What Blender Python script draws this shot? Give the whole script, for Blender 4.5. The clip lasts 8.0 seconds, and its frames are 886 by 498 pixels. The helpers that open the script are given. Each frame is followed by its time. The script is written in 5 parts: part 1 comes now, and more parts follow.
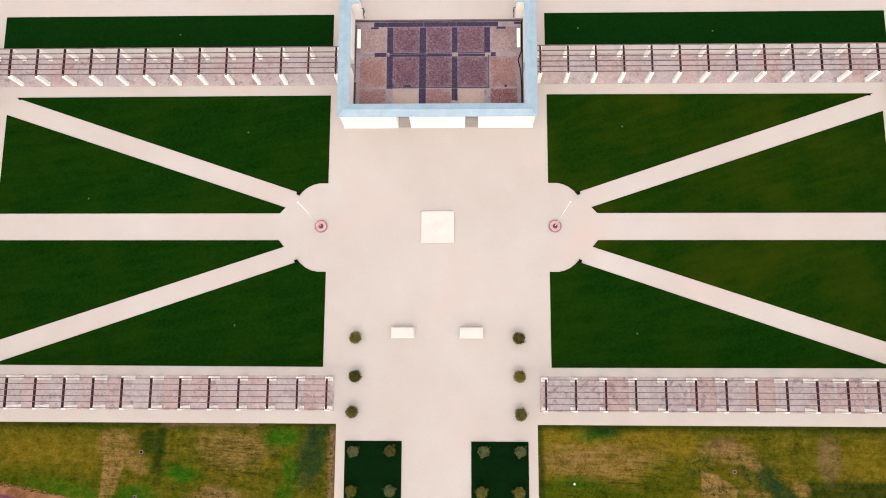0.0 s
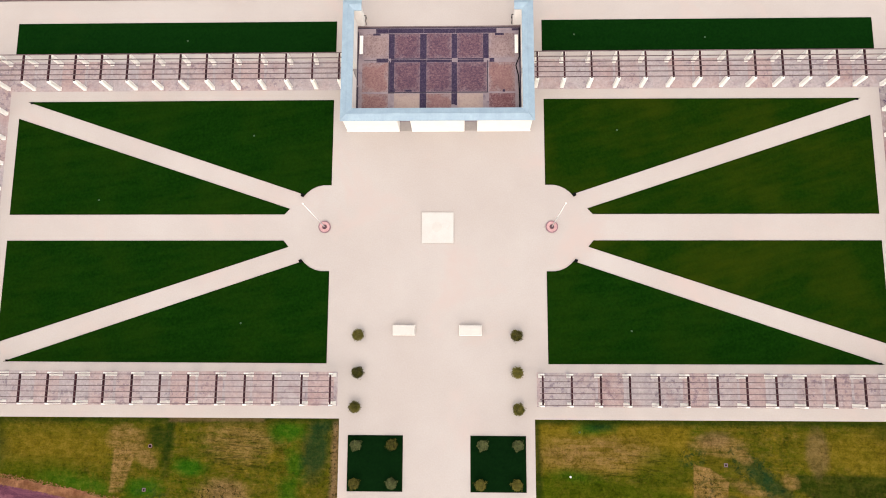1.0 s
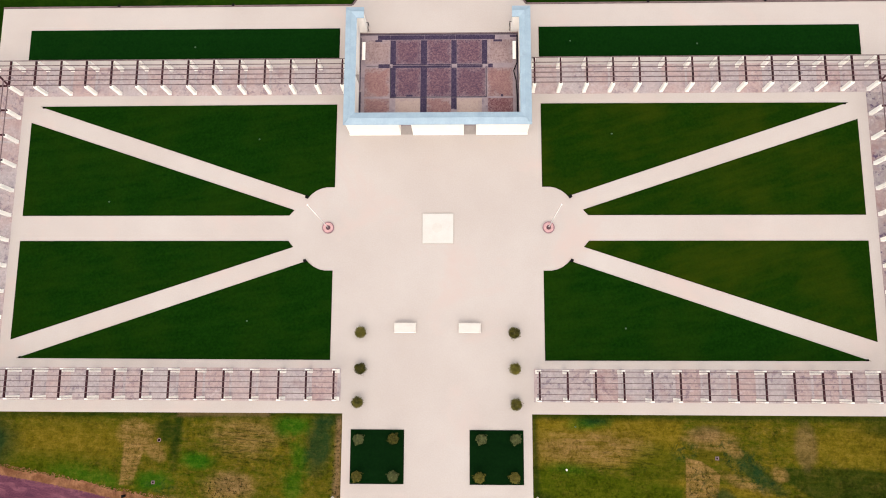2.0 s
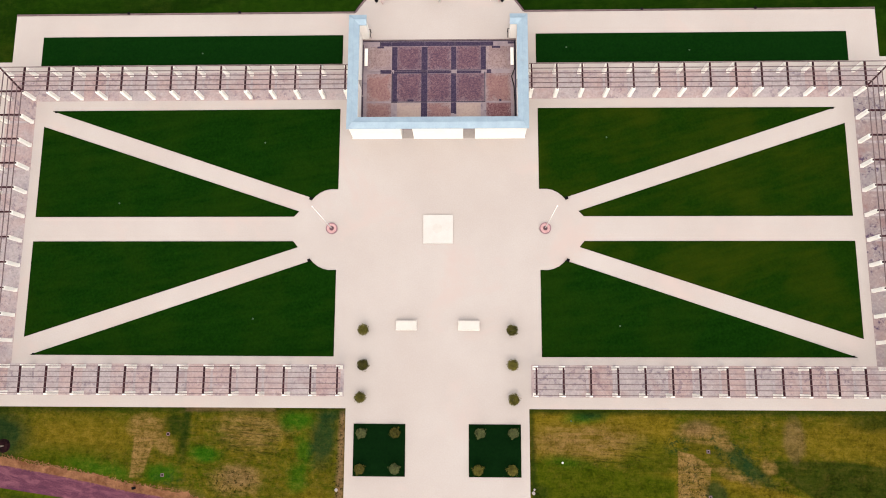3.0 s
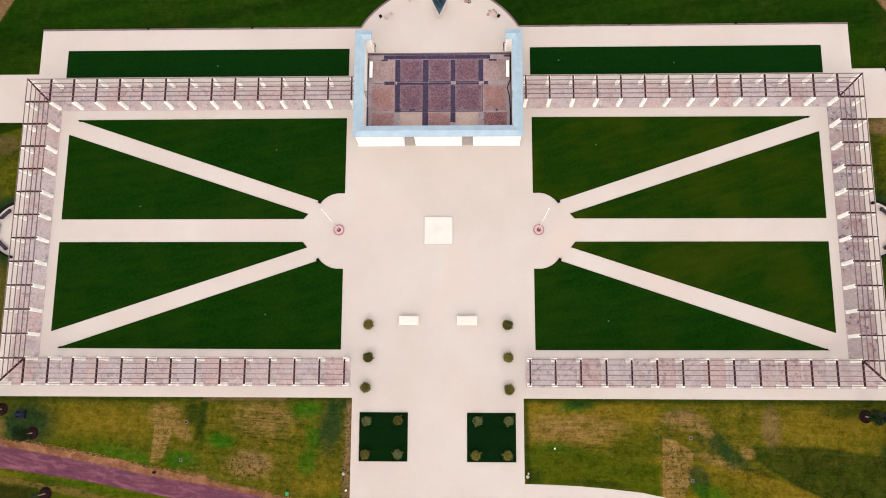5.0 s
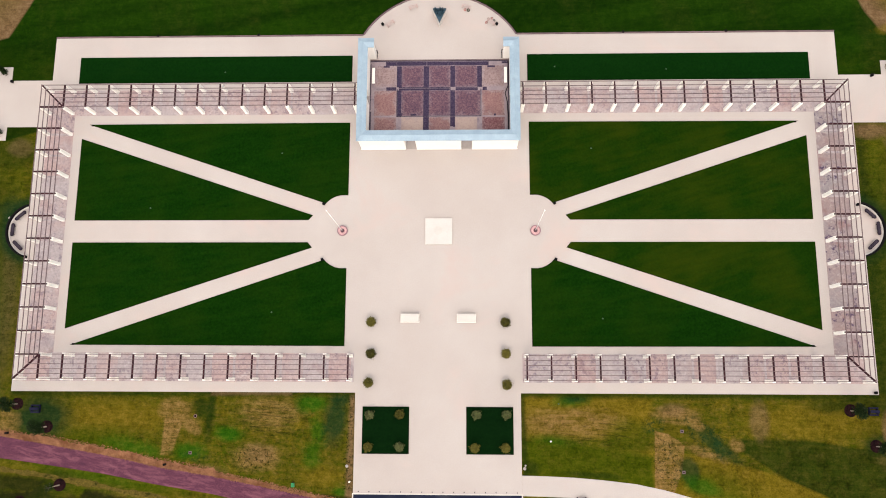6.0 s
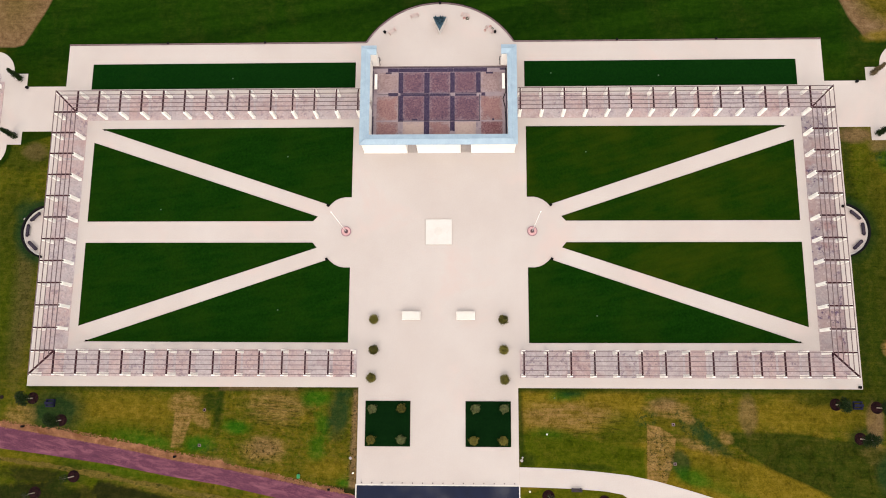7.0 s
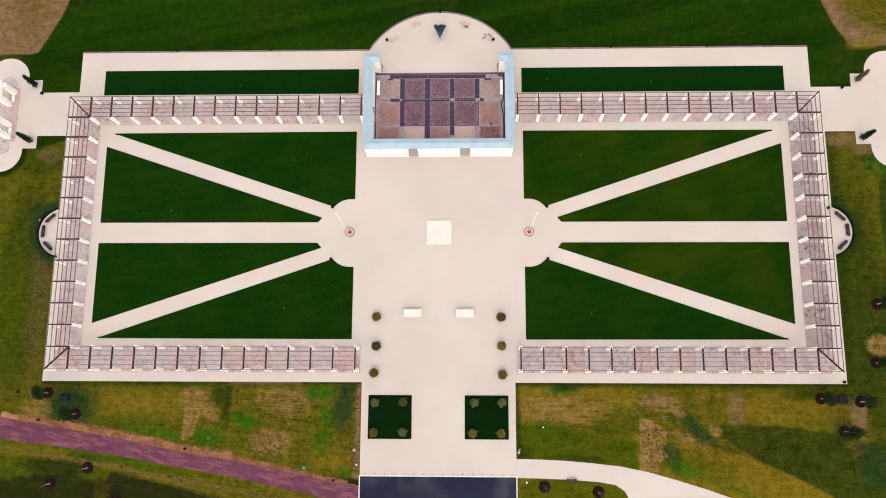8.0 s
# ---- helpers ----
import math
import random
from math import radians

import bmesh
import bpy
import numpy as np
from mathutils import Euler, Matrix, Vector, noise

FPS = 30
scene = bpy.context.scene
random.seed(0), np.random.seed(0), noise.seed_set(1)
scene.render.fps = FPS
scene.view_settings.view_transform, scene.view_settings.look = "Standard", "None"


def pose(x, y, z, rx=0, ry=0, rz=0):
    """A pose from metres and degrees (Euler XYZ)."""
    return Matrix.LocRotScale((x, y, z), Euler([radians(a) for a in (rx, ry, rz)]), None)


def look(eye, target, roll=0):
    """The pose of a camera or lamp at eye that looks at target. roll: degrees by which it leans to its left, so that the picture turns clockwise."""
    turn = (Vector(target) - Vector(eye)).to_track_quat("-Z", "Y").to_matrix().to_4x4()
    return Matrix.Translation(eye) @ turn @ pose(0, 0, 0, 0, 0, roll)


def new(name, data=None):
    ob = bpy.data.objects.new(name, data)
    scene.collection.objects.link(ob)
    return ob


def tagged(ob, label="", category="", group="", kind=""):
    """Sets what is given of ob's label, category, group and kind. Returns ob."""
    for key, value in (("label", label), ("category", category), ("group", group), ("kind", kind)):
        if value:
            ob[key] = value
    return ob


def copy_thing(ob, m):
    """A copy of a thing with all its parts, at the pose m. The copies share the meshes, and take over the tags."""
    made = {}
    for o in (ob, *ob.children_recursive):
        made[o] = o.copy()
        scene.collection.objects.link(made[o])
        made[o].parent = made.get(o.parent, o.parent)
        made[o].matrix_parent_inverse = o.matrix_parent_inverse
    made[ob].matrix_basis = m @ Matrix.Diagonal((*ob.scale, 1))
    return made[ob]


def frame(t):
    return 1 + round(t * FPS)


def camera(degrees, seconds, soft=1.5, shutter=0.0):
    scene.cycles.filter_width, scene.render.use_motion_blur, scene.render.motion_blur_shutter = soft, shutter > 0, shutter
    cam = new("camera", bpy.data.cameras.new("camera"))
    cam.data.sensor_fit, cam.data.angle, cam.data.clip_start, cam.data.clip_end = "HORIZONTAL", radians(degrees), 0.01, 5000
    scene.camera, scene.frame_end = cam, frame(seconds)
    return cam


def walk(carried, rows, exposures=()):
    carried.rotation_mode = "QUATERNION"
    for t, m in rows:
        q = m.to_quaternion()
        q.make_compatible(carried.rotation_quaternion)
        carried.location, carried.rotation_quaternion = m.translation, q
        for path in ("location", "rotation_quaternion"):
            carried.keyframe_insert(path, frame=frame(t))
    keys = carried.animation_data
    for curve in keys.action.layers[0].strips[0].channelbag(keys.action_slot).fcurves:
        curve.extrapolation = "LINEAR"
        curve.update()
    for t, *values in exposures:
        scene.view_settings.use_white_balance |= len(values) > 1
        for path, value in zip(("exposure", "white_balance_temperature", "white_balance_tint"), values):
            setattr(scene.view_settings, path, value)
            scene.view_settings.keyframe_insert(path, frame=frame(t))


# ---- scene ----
cam = camera(60.70, 8.0, soft=1.0)
# seconds, x, y, z, tilt, roll, turn
ROWS = [
    (0, 2.924, -16.774, 86.346, 9.2414, 1.4786, 0.2438),
    (0.5, 2.979, -17.078, 87.6, 9.3059, 1.4925, 0.2431),
    (1, 3.035, -17.391, 88.895, 9.3705, 1.5064, 0.2425),
    (1.5, 3.094, -17.713, 90.232, 9.435, 1.5202, 0.2418),
    (2, 3.154, -18.045, 91.614, 9.4995, 1.5341, 0.2411),
    (2.5, 3.216, -18.387, 93.042, 9.564, 1.5479, 0.2405),
    (3, 3.28, -18.741, 94.518, 9.6285, 1.5618, 0.2398),
    (3.5, 3.346, -19.107, 96.045, 9.6931, 1.5757, 0.2392),
    (4, 3.414, -19.485, 97.624, 9.7576, 1.5895, 0.2385),
    (4.5, 3.483, -19.876, 99.257, 9.8221, 1.6034, 0.2378),
    (5, 3.555, -20.282, 100.945, 9.8866, 1.6172, 0.2372),
    (5.5, 3.628, -20.702, 102.693, 9.9511, 1.6311, 0.2365),
    (6, 3.703, -21.136, 104.5, 10.0157, 1.6449, 0.2358),
    (6.5, 3.779, -21.587, 106.368, 10.0802, 1.6588, 0.2352),
    (7, 3.857, -22.054, 108.301, 10.1447, 1.6727, 0.2345),
    (7.5, 3.938, -22.538, 110.3, 10.2092, 1.6865, 0.2339),
    (8, 4.019, -23.04, 112.367, 10.2738, 1.7004, 0.2332),
]
walk(cam, [(t, pose(x, y, z, rx, ry, rz)) for t, x, y, z, rx, ry, rz in ROWS], [(0.0, 0.66), (8.0, 0.66)])

# ---- light: high thin overcast, the brighter half of the sky to the south ----
SUN_ELEVATION, SUN_STRENGTH, SKY_STRENGTH = 56.0, 0.45, 0.135
world = bpy.data.worlds.new("overcast_sky")
scene.world = world
world.use_nodes = True
wn, wl = world.node_tree.nodes, world.node_tree.links
wn.clear()
sky = wn.new("ShaderNodeTexSky")
sky.sky_type = "NISHITA"
sky.sun_disc = False
sky.sun_elevation = radians(SUN_ELEVATION)
sky.sun_rotation = radians(180)
sky.air_density, sky.dust_density, sky.ozone_density = 1.0, 4.0, 1.0
w_coord = wn.new("ShaderNodeTexCoord")
w_noise = wn.new("ShaderNodeTexNoise")
w_noise.inputs["Scale"].default_value = 27.0
w_noise.inputs["Distortion"].default_value = 0.6
w_noise.inputs["Detail"].default_value = 8.0
w_noise.inputs["Roughness"].default_value = 0.6
w_ramp = wn.new("ShaderNodeValToRGB")
w_ramp.color_ramp.elements[0].position, w_ramp.color_ramp.elements[1].position = 0.49, 0.64
w_mix = wn.new("ShaderNodeMix")
w_mix.data_type = "RGBA"
w_mix.inputs["B"].default_value = (23.0, 21.1, 18.4, 1)
w_bg = wn.new("ShaderNodeBackground")
w_bg.inputs["Strength"].default_value = SKY_STRENGTH
w_out = wn.new("ShaderNodeOutputWorld")
wl.new(w_coord.outputs["Generated"], w_noise.inputs["Vector"])
wl.new(w_noise.outputs["Fac"], w_ramp.inputs["Fac"])
wl.new(w_ramp.outputs["Color"], w_mix.inputs["Factor"])
wl.new(sky.outputs["Color"], w_mix.inputs["A"])
wl.new(w_mix.outputs["Result"], w_bg.inputs["Color"])
wl.new(w_bg.outputs["Background"], w_out.inputs["Surface"])

sun_data = bpy.data.lights.new("sun", "SUN")
sun_data.energy, sun_data.angle, sun_data.color = SUN_STRENGTH, radians(150), (1.0, 0.93, 0.86)
sun = new("sun", sun_data)
sun.matrix_world = look((0, -math.cos(radians(SUN_ELEVATION)) * 200, math.sin(radians(SUN_ELEVATION)) * 200), (0, 0, 0))


# ---- materials ----
def nodes_of(name):
    m = bpy.data.materials.new(name)
    m.use_nodes = True
    nt = m.node_tree
    bsdf = nt.nodes["Principled BSDF"]
    geo = nt.nodes.new("ShaderNodeNewGeometry")
    return m, nt.nodes, nt.links, bsdf, geo


def noise_node(n, l, vec, scale, detail=4.0, rough=0.55, distort=0.0):
    t = n.new("ShaderNodeTexNoise")
    t.inputs["Scale"].default_value, t.inputs["Detail"].default_value = scale, detail
    t.inputs["Roughness"].default_value, t.inputs["Distortion"].default_value = rough, distort
    l.new(vec, t.inputs["Vector"])
    return t.outputs["Fac"]


def ramp_node(n, l, fac, stops):
    r = n.new("ShaderNodeValToRGB")
    els = r.color_ramp.elements
    while len(els) < len(stops):
        els.new(0.5)
    for e, (p, c) in zip(els, stops):
        e.position, e.color = p, (c[0], c[1], c[2], 1) if isinstance(c, tuple) else (c, c, c, 1)
    l.new(fac, r.inputs["Fac"])
    return r.outputs["Color"]


def mix_node(n, l, fac, a, b, how="MIX"):
    m = n.new("ShaderNodeMix")
    m.data_type, m.blend_type = "RGBA", how
    for key, v in (("Factor", fac), ("A", a), ("B", b)):
        if isinstance(v, bpy.types.NodeSocket):
            l.new(v, m.inputs[key])
        elif key == "Factor":
            m.inputs[key].default_value = v
        else:
            m.inputs[key].default_value = (v[0], v[1], v[2], 1)
    return m.outputs["Result"]


def math_node(n, l, how, a, b=0.0, clamp=False):
    m = n.new("ShaderNodeMath")
    m.operation, m.use_clamp = how, clamp
    for i, v in enumerate((a, b)):
        if isinstance(v, bpy.types.NodeSocket):
            l.new(v, m.inputs[i])
        else:
            m.inputs[i].default_value = v
    return m.outputs[0]


def stretch(n, l, vec, sx, sy, sz, turn=0.0):
    if turn:
        r = n.new("ShaderNodeMapping")
        r.inputs["Rotation"].default_value = (0, 0, radians(turn))
        l.new(vec, r.inputs["Vector"])
        vec = r.outputs["Vector"]
    m = n.new("ShaderNodeMapping")
    m.inputs["Scale"].default_value = (sx, sy, sz)
    l.new(vec, m.inputs["Vector"])
    return m.outputs["Vector"]


def bump_on(n, l, bsdf, height, strength, distance):
    b = n.new("ShaderNodeBump")
    b.inputs["Strength"].default_value, b.inputs["Distance"].default_value = strength, distance
    l.new(height, b.inputs["Height"])
    l.new(b.outputs["Normal"], bsdf.inputs["Normal"])


def surface(name, dark, light, rough=0.8, coarse=0.25, fine=9.0, metal=0.0, bump=0.2, stain=None, stain_scale=0.6, stain_at=0.62, per_object=0.0, spec=0.3):
    """Two scales of variation between two tones, optional stains of a third."""
    m, n, l, bsdf, geo = nodes_of(name)
    pos = geo.outputs["Position"]
    big, small = noise_node(n, l, pos, coarse, 5.0, 0.6), noise_node(n, l, pos, fine, 4.0, 0.6)
    both = math_node(n, l, "ADD", math_node(n, l, "MULTIPLY", big, 0.6), math_node(n, l, "MULTIPLY", small, 0.4))
    if per_object:
        info = n.new("ShaderNodeObjectInfo")
        shift = math_node(n, l, "MULTIPLY", math_node(n, l, "SUBTRACT", info.outputs["Random"], 0.5), per_object)
        both = math_node(n, l, "ADD", both, shift)
    col = ramp_node(n, l, both, [(0.36, dark), (0.64, light)])
    if stain:
        s = ramp_node(n, l, noise_node(n, l, pos, stain_scale, 7.0, 0.68, 0.4), [(stain_at, 0.0), (min(stain_at + 0.14, 1.0), 1.0)])
        col = mix_node(n, l, s, col, stain)
    l.new(col, bsdf.inputs["Base Color"])
    bsdf.inputs["Metallic"].default_value = metal
    bsdf.inputs["Specular IOR Level"].default_value = spec
    r = ramp_node(n, l, small, [(0.3, max(rough - 0.1, 0.02)), (0.7, min(rough + 0.1, 1.0))])
    l.new(r, bsdf.inputs["Roughness"])
    bump_on(n, l, bsdf, small, bump, 0.02)
    return m


def grass(name, dark, light, yellow, stripe_turn, stripe=0.35, patch=0.5):
    """Mown turf: stripes of the mower, clumps, worn yellowish areas."""
    m, n, l, bsdf, geo = nodes_of(name)
    pos = geo.outputs["Position"]
    streak = noise_node(n, l, stretch(n, l, pos, 0.16, 0.9, 1.0, stripe_turn), 1.0, 6.0, 0.65)
    clump = noise_node(n, l, pos, 3.2, 7.0, 0.75)
    large = noise_node(n, l, pos, 0.09, 4.0, 0.55)
    f = math_node(n, l, "ADD", math_node(n, l, "MULTIPLY", streak, stripe), math_node(n, l, "MULTIPLY", clump, 1.0 - stripe))
    col = ramp_node(n, l, f, [(0.33, dark), (0.67, light)])
    worn = ramp_node(n, l, math_node(n, l, "ADD", math_node(n, l, "MULTIPLY", large, 0.7), math_node(n, l, "MULTIPLY", streak, 0.3)), [(patch - 0.04, 0.0), (patch + 0.18, 1.0)])
    col = mix_node(n, l, math_node(n, l, "MULTIPLY", worn, 0.55), col, yellow)
    l.new(col, bsdf.inputs["Base Color"])
    bsdf.inputs["Roughness"].default_value = 0.95
    bsdf.inputs["Specular IOR Level"].default_value = 0.0
    bump_on(n, l, bsdf, clump, 0.5, 0.05)
    return m


def patch_mask(n, l, pos, ragged, shape, soft, rag):
    """1 inside a ragged patch of the plan, 0 outside: an ellipse (x, y, half length, half width, turn) or a convex outline of points."""
    if isinstance(shape[0], tuple):
        d = None
        for (xa, ya), (xb, yb) in zip(shape, shape[1:] + shape[:1]):
            k = math.hypot(xb - xa, yb - ya)
            nx, ny = (yb - ya) / k, -(xb - xa) / k
            dot = n.new("ShaderNodeVectorMath")
            dot.operation = "DOT_PRODUCT"
            l.new(pos, dot.inputs[0])
            dot.inputs[1].default_value = (nx, ny, 0)
            e = math_node(n, l, "SUBTRACT", dot.outputs["Value"], nx * xa + ny * ya)
            d = e if d is None else math_node(n, l, "MAXIMUM", d, e)
    else:
        x, y, rx, ry, turn = shape
        m = n.new("ShaderNodeMapping")
        m.vector_type = "TEXTURE"
        m.inputs["Location"].default_value = (x, y, 0)
        m.inputs["Rotation"].default_value = (0, 0, radians(turn))
        m.inputs["Scale"].default_value = (rx, ry, 1e4)
        l.new(pos, m.inputs["Vector"])
        q = n.new("ShaderNodeVectorMath")
        q.operation = "LENGTH"
        l.new(m.outputs["Vector"], q.inputs[0])
        d = math_node(n, l, "MULTIPLY", math_node(n, l, "SUBTRACT", q.outputs["Value"], 1.0), min(rx, ry))
    d = math_node(n, l, "ADD", d, math_node(n, l, "MULTIPLY", ragged, rag * 3.6))
    return math_node(n, l, "SUBTRACT", 0.5, math_node(n, l, "DIVIDE", d, soft), True)


def meadow(name, patches, rough_ground=1.0, tufty=0.45):
    """The rough ground round the court: olive turf with green flushes, dry straw and bare earth where it was dug."""
    m, n, l, bsdf, geo = nodes_of(name)
    pos = geo.outputs["Position"]
    streak = noise_node(n, l, stretch(n, l, pos, 0.22, 2.0, 1.0, 2.0), 1.0, 7.0, 0.75, 0.5)
    clump = noise_node(n, l, pos, 0.9, 9.0, 0.78, 0.4)
    fine = noise_node(n, l, pos, 4.2, 6.0, 0.75)
    large = noise_node(n, l, pos, 0.16, 8.0, 0.72, 0.8)
    f = math_node(n, l, "ADD", math_node(n, l, "ADD", math_node(n, l, "MULTIPLY", clump, 0.50), math_node(n, l, "MULTIPLY", fine, 0.28)), math_node(n, l, "MULTIPLY", streak, 0.22))
    tone = {
        "olive": ((0.020, 0.020, 0.002), (0.062, 0.052, 0.004), (0.112, 0.080, 0.011)),
        "gold": ((0.042, 0.033, 0.002), (0.106, 0.077, 0.006), (0.165, 0.109, 0.016)),
        "green": ((0.013, 0.023, 0.001), (0.038, 0.051, 0.002), (0.074, 0.071, 0.006)),
        "bright": ((0.006, 0.028, 0.001), (0.018, 0.066, 0.003), (0.052, 0.088, 0.007)),
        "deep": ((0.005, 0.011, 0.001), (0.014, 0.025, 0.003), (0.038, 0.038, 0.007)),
        "teal": ((0.003, 0.011, 0.004), (0.009, 0.027, 0.008), (0.026, 0.040, 0.012)),
        "wet": ((0.0065, 0.0080, 0.0022), (0.0118, 0.0132, 0.0036), (0.023, 0.022, 0.0065)),
        "straw": ((0.062, 0.038, 0.008), (0.160, 0.096, 0.028), (0.265, 0.158, 0.058)),
        "earth": ((0.066, 0.038, 0.016), (0.135, 0.080, 0.038), (0.20, 0.125, 0.068)),
        "north": ((0.0046, 0.0165, 0.0010), (0.0085, 0.0270, 0.0015), (0.015, 0.037, 0.0025)),
        "shade": ((0.0024, 0.0105, 0.0008), (0.0046, 0.0165, 0.0012), (0.009, 0.024, 0.0020)),
    }
    tone = {k: ramp_node(n, l, f, [(p, tuple(x * 0.93 for x in c)) for p, c in zip((0.38, 0.50, 0.62), v)]) for k, v in tone.items()}
    dry = ramp_node(n, l, math_node(n, l, "ADD", math_node(n, l, "MULTIPLY", large, 0.7), math_node(n, l, "MULTIPLY", streak, 0.3)), [(0.40, 0.0), (0.47, 0.5), (0.60, 1.0)])
    col = mix_node(n, l, dry, tone["green"], tone["olive"])
    col = mix_node(n, l, ramp_node(n, l, noise_node(n, l, pos, 0.3, 8.0, 0.75, 1.0), [(0.52, 0.0), (0.66, 0.8)]), col, tone["gold"])
    ragged = math_node(n, l, "SUBTRACT", noise_node(n, l, pos, 0.5, 10.0, 0.8, 0.8), 0.5)
    broken = ramp_node(n, l, math_node(n, l, "ADD", math_node(n, l, "MULTIPLY", streak, 0.6), math_node(n, l, "MULTIPLY", clump, 0.4)), [(0.40, 0.25), (0.53, 1.0)])
    dashes = ramp_node(n, l, noise_node(n, l, stretch(n, l, pos, 0.55, 3.4, 1.0, 4.0), 1.0, 5.0, 0.75, 0.3), [(0.525, 0.0), (0.585, 1.0)])
    clods = ramp_node(n, l, noise_node(n, l, pos, 1.15, 7.0, 0.8, 0.5), [(0.495, 0.0), (0.55, 1.0)])
    crumbs = ramp_node(n, l, noise_node(n, l, pos, 2.6, 5.0, 0.75), [(0.535, 0.0), (0.595, 1.0)])
    furrow = ramp_node(n, l, noise_node(n, l, stretch(n, l, pos, 0.018, 0.26, 1.0, -9.0), 1.0, 4.0, 0.55, 0.4), [(0.42, 0.0), (0.60, 0.9)])
    tone["north"] = mix_node(n, l, furrow, tone["north"], tone["shade"])
    ridge = ramp_node(n, l, noise_node(n, l, stretch(n, l, pos, 0.03, 0.10, 1.0, 80.0), 1.0, 4.0, 0.6), [(0.50, 0.0), (0.66, 0.5)])
    tone["north"] = mix_node(n, l, ridge, tone["north"], tone["deep"])
    tone["clod"] = tone["teal"]
    tone["dash"] = tone["crumb"] = tone["wet"]
    through_mask = {"straw": broken, "dash": dashes, "clod": clods, "crumb": crumbs}
    # everywhere the growth turns greener, drier or darker from step to step
    for at, kind, much in ((0.31, "green", 0.55), (0.67, "gold", 0.5), (1.13, "deep", 0.35), (1.9, "straw", 0.22)):
        mottle = ramp_node(n, l, noise_node(n, l, stretch(n, l, pos, at * 0.7, at * 1.25, 1.0, 3.0), 1.0, 8.0, 0.78, 0.6), [(0.51, 0.0), (0.60, much)])
        col = mix_node(n, l, math_node(n, l, "MULTIPLY", mottle, rough_ground), col, tone[kind])
    for kind, amount, soft, rag, shape in patches:
        mask = patch_mask(n, l, pos, ragged, shape, soft, rag)
        if kind in through_mask:
            mask = math_node(n, l, "MULTIPLY", mask, through_mask[kind])
        col = mix_node(n, l, math_node(n, l, "MULTIPLY", mask, amount), col, tone[kind])
    # dark tufts, thin over all of it
    col = mix_node(n, l, ramp_node(n, l, noise_node(n, l, stretch(n, l, pos, 0.7, 1.5, 1.0), 2.4, 5.0, 0.8), [(0.55, 0.0), (0.68, tufty)]), col, (0.010, 0.012, 0.003))
    l.new(col, bsdf.inputs["Base Color"])
    bsdf.inputs["Roughness"].default_value = 1.0
    bsdf.inputs["Specular IOR Level"].default_value = 0.0
    bump_on(n, l, bsdf, f, 0.6, 0.10)
    return m


def resin(name):
    """Purple resin-bound path: grain, and paler pinkish wear drawn out along its length."""
    m, n, l, bsdf, geo = nodes_of(name)
    pos = geo.outputs["Position"]
    along = stretch(n, l, pos, 0.34, 1.1, 1.0, 11.5)
    wear = noise_node(n, l, along, 1.0, 7.0, 0.72, 0.5)
    lanes = noise_node(n, l, stretch(n, l, pos, 0.03, 2.2, 1.0, 11.5), 1.0, 3.0, 0.6)
    grain = noise_node(n, l, pos, 7.0, 5.0, 0.7)
    col = ramp_node(n, l, grain, [(0.34, (0.056, 0.016, 0.031)), (0.66, (0.106, 0.036, 0.055))])
    f = math_node(n, l, "ADD", math_node(n, l, "MULTIPLY", wear, 0.85), math_node(n, l, "MULTIPLY", lanes, 0.15))
    col = mix_node(n, l, ramp_node(n, l, f, [(0.48, 0.0), (0.64, 0.6)]), col, (0.225, 0.088, 0.108))
    col = mix_node(n, l, ramp_node(n, l, f, [(0.34, 0.7), (0.44, 0.0)]), col, (0.040, 0.014, 0.030))
    l.new(col, bsdf.inputs["Base Color"])
    bsdf.inputs["Roughness"].default_value = 0.88
    bsdf.inputs["Specular IOR Level"].default_value = 0.1
    bump_on(n, l, bsdf, grain, 0.15, 0.02)
    return m


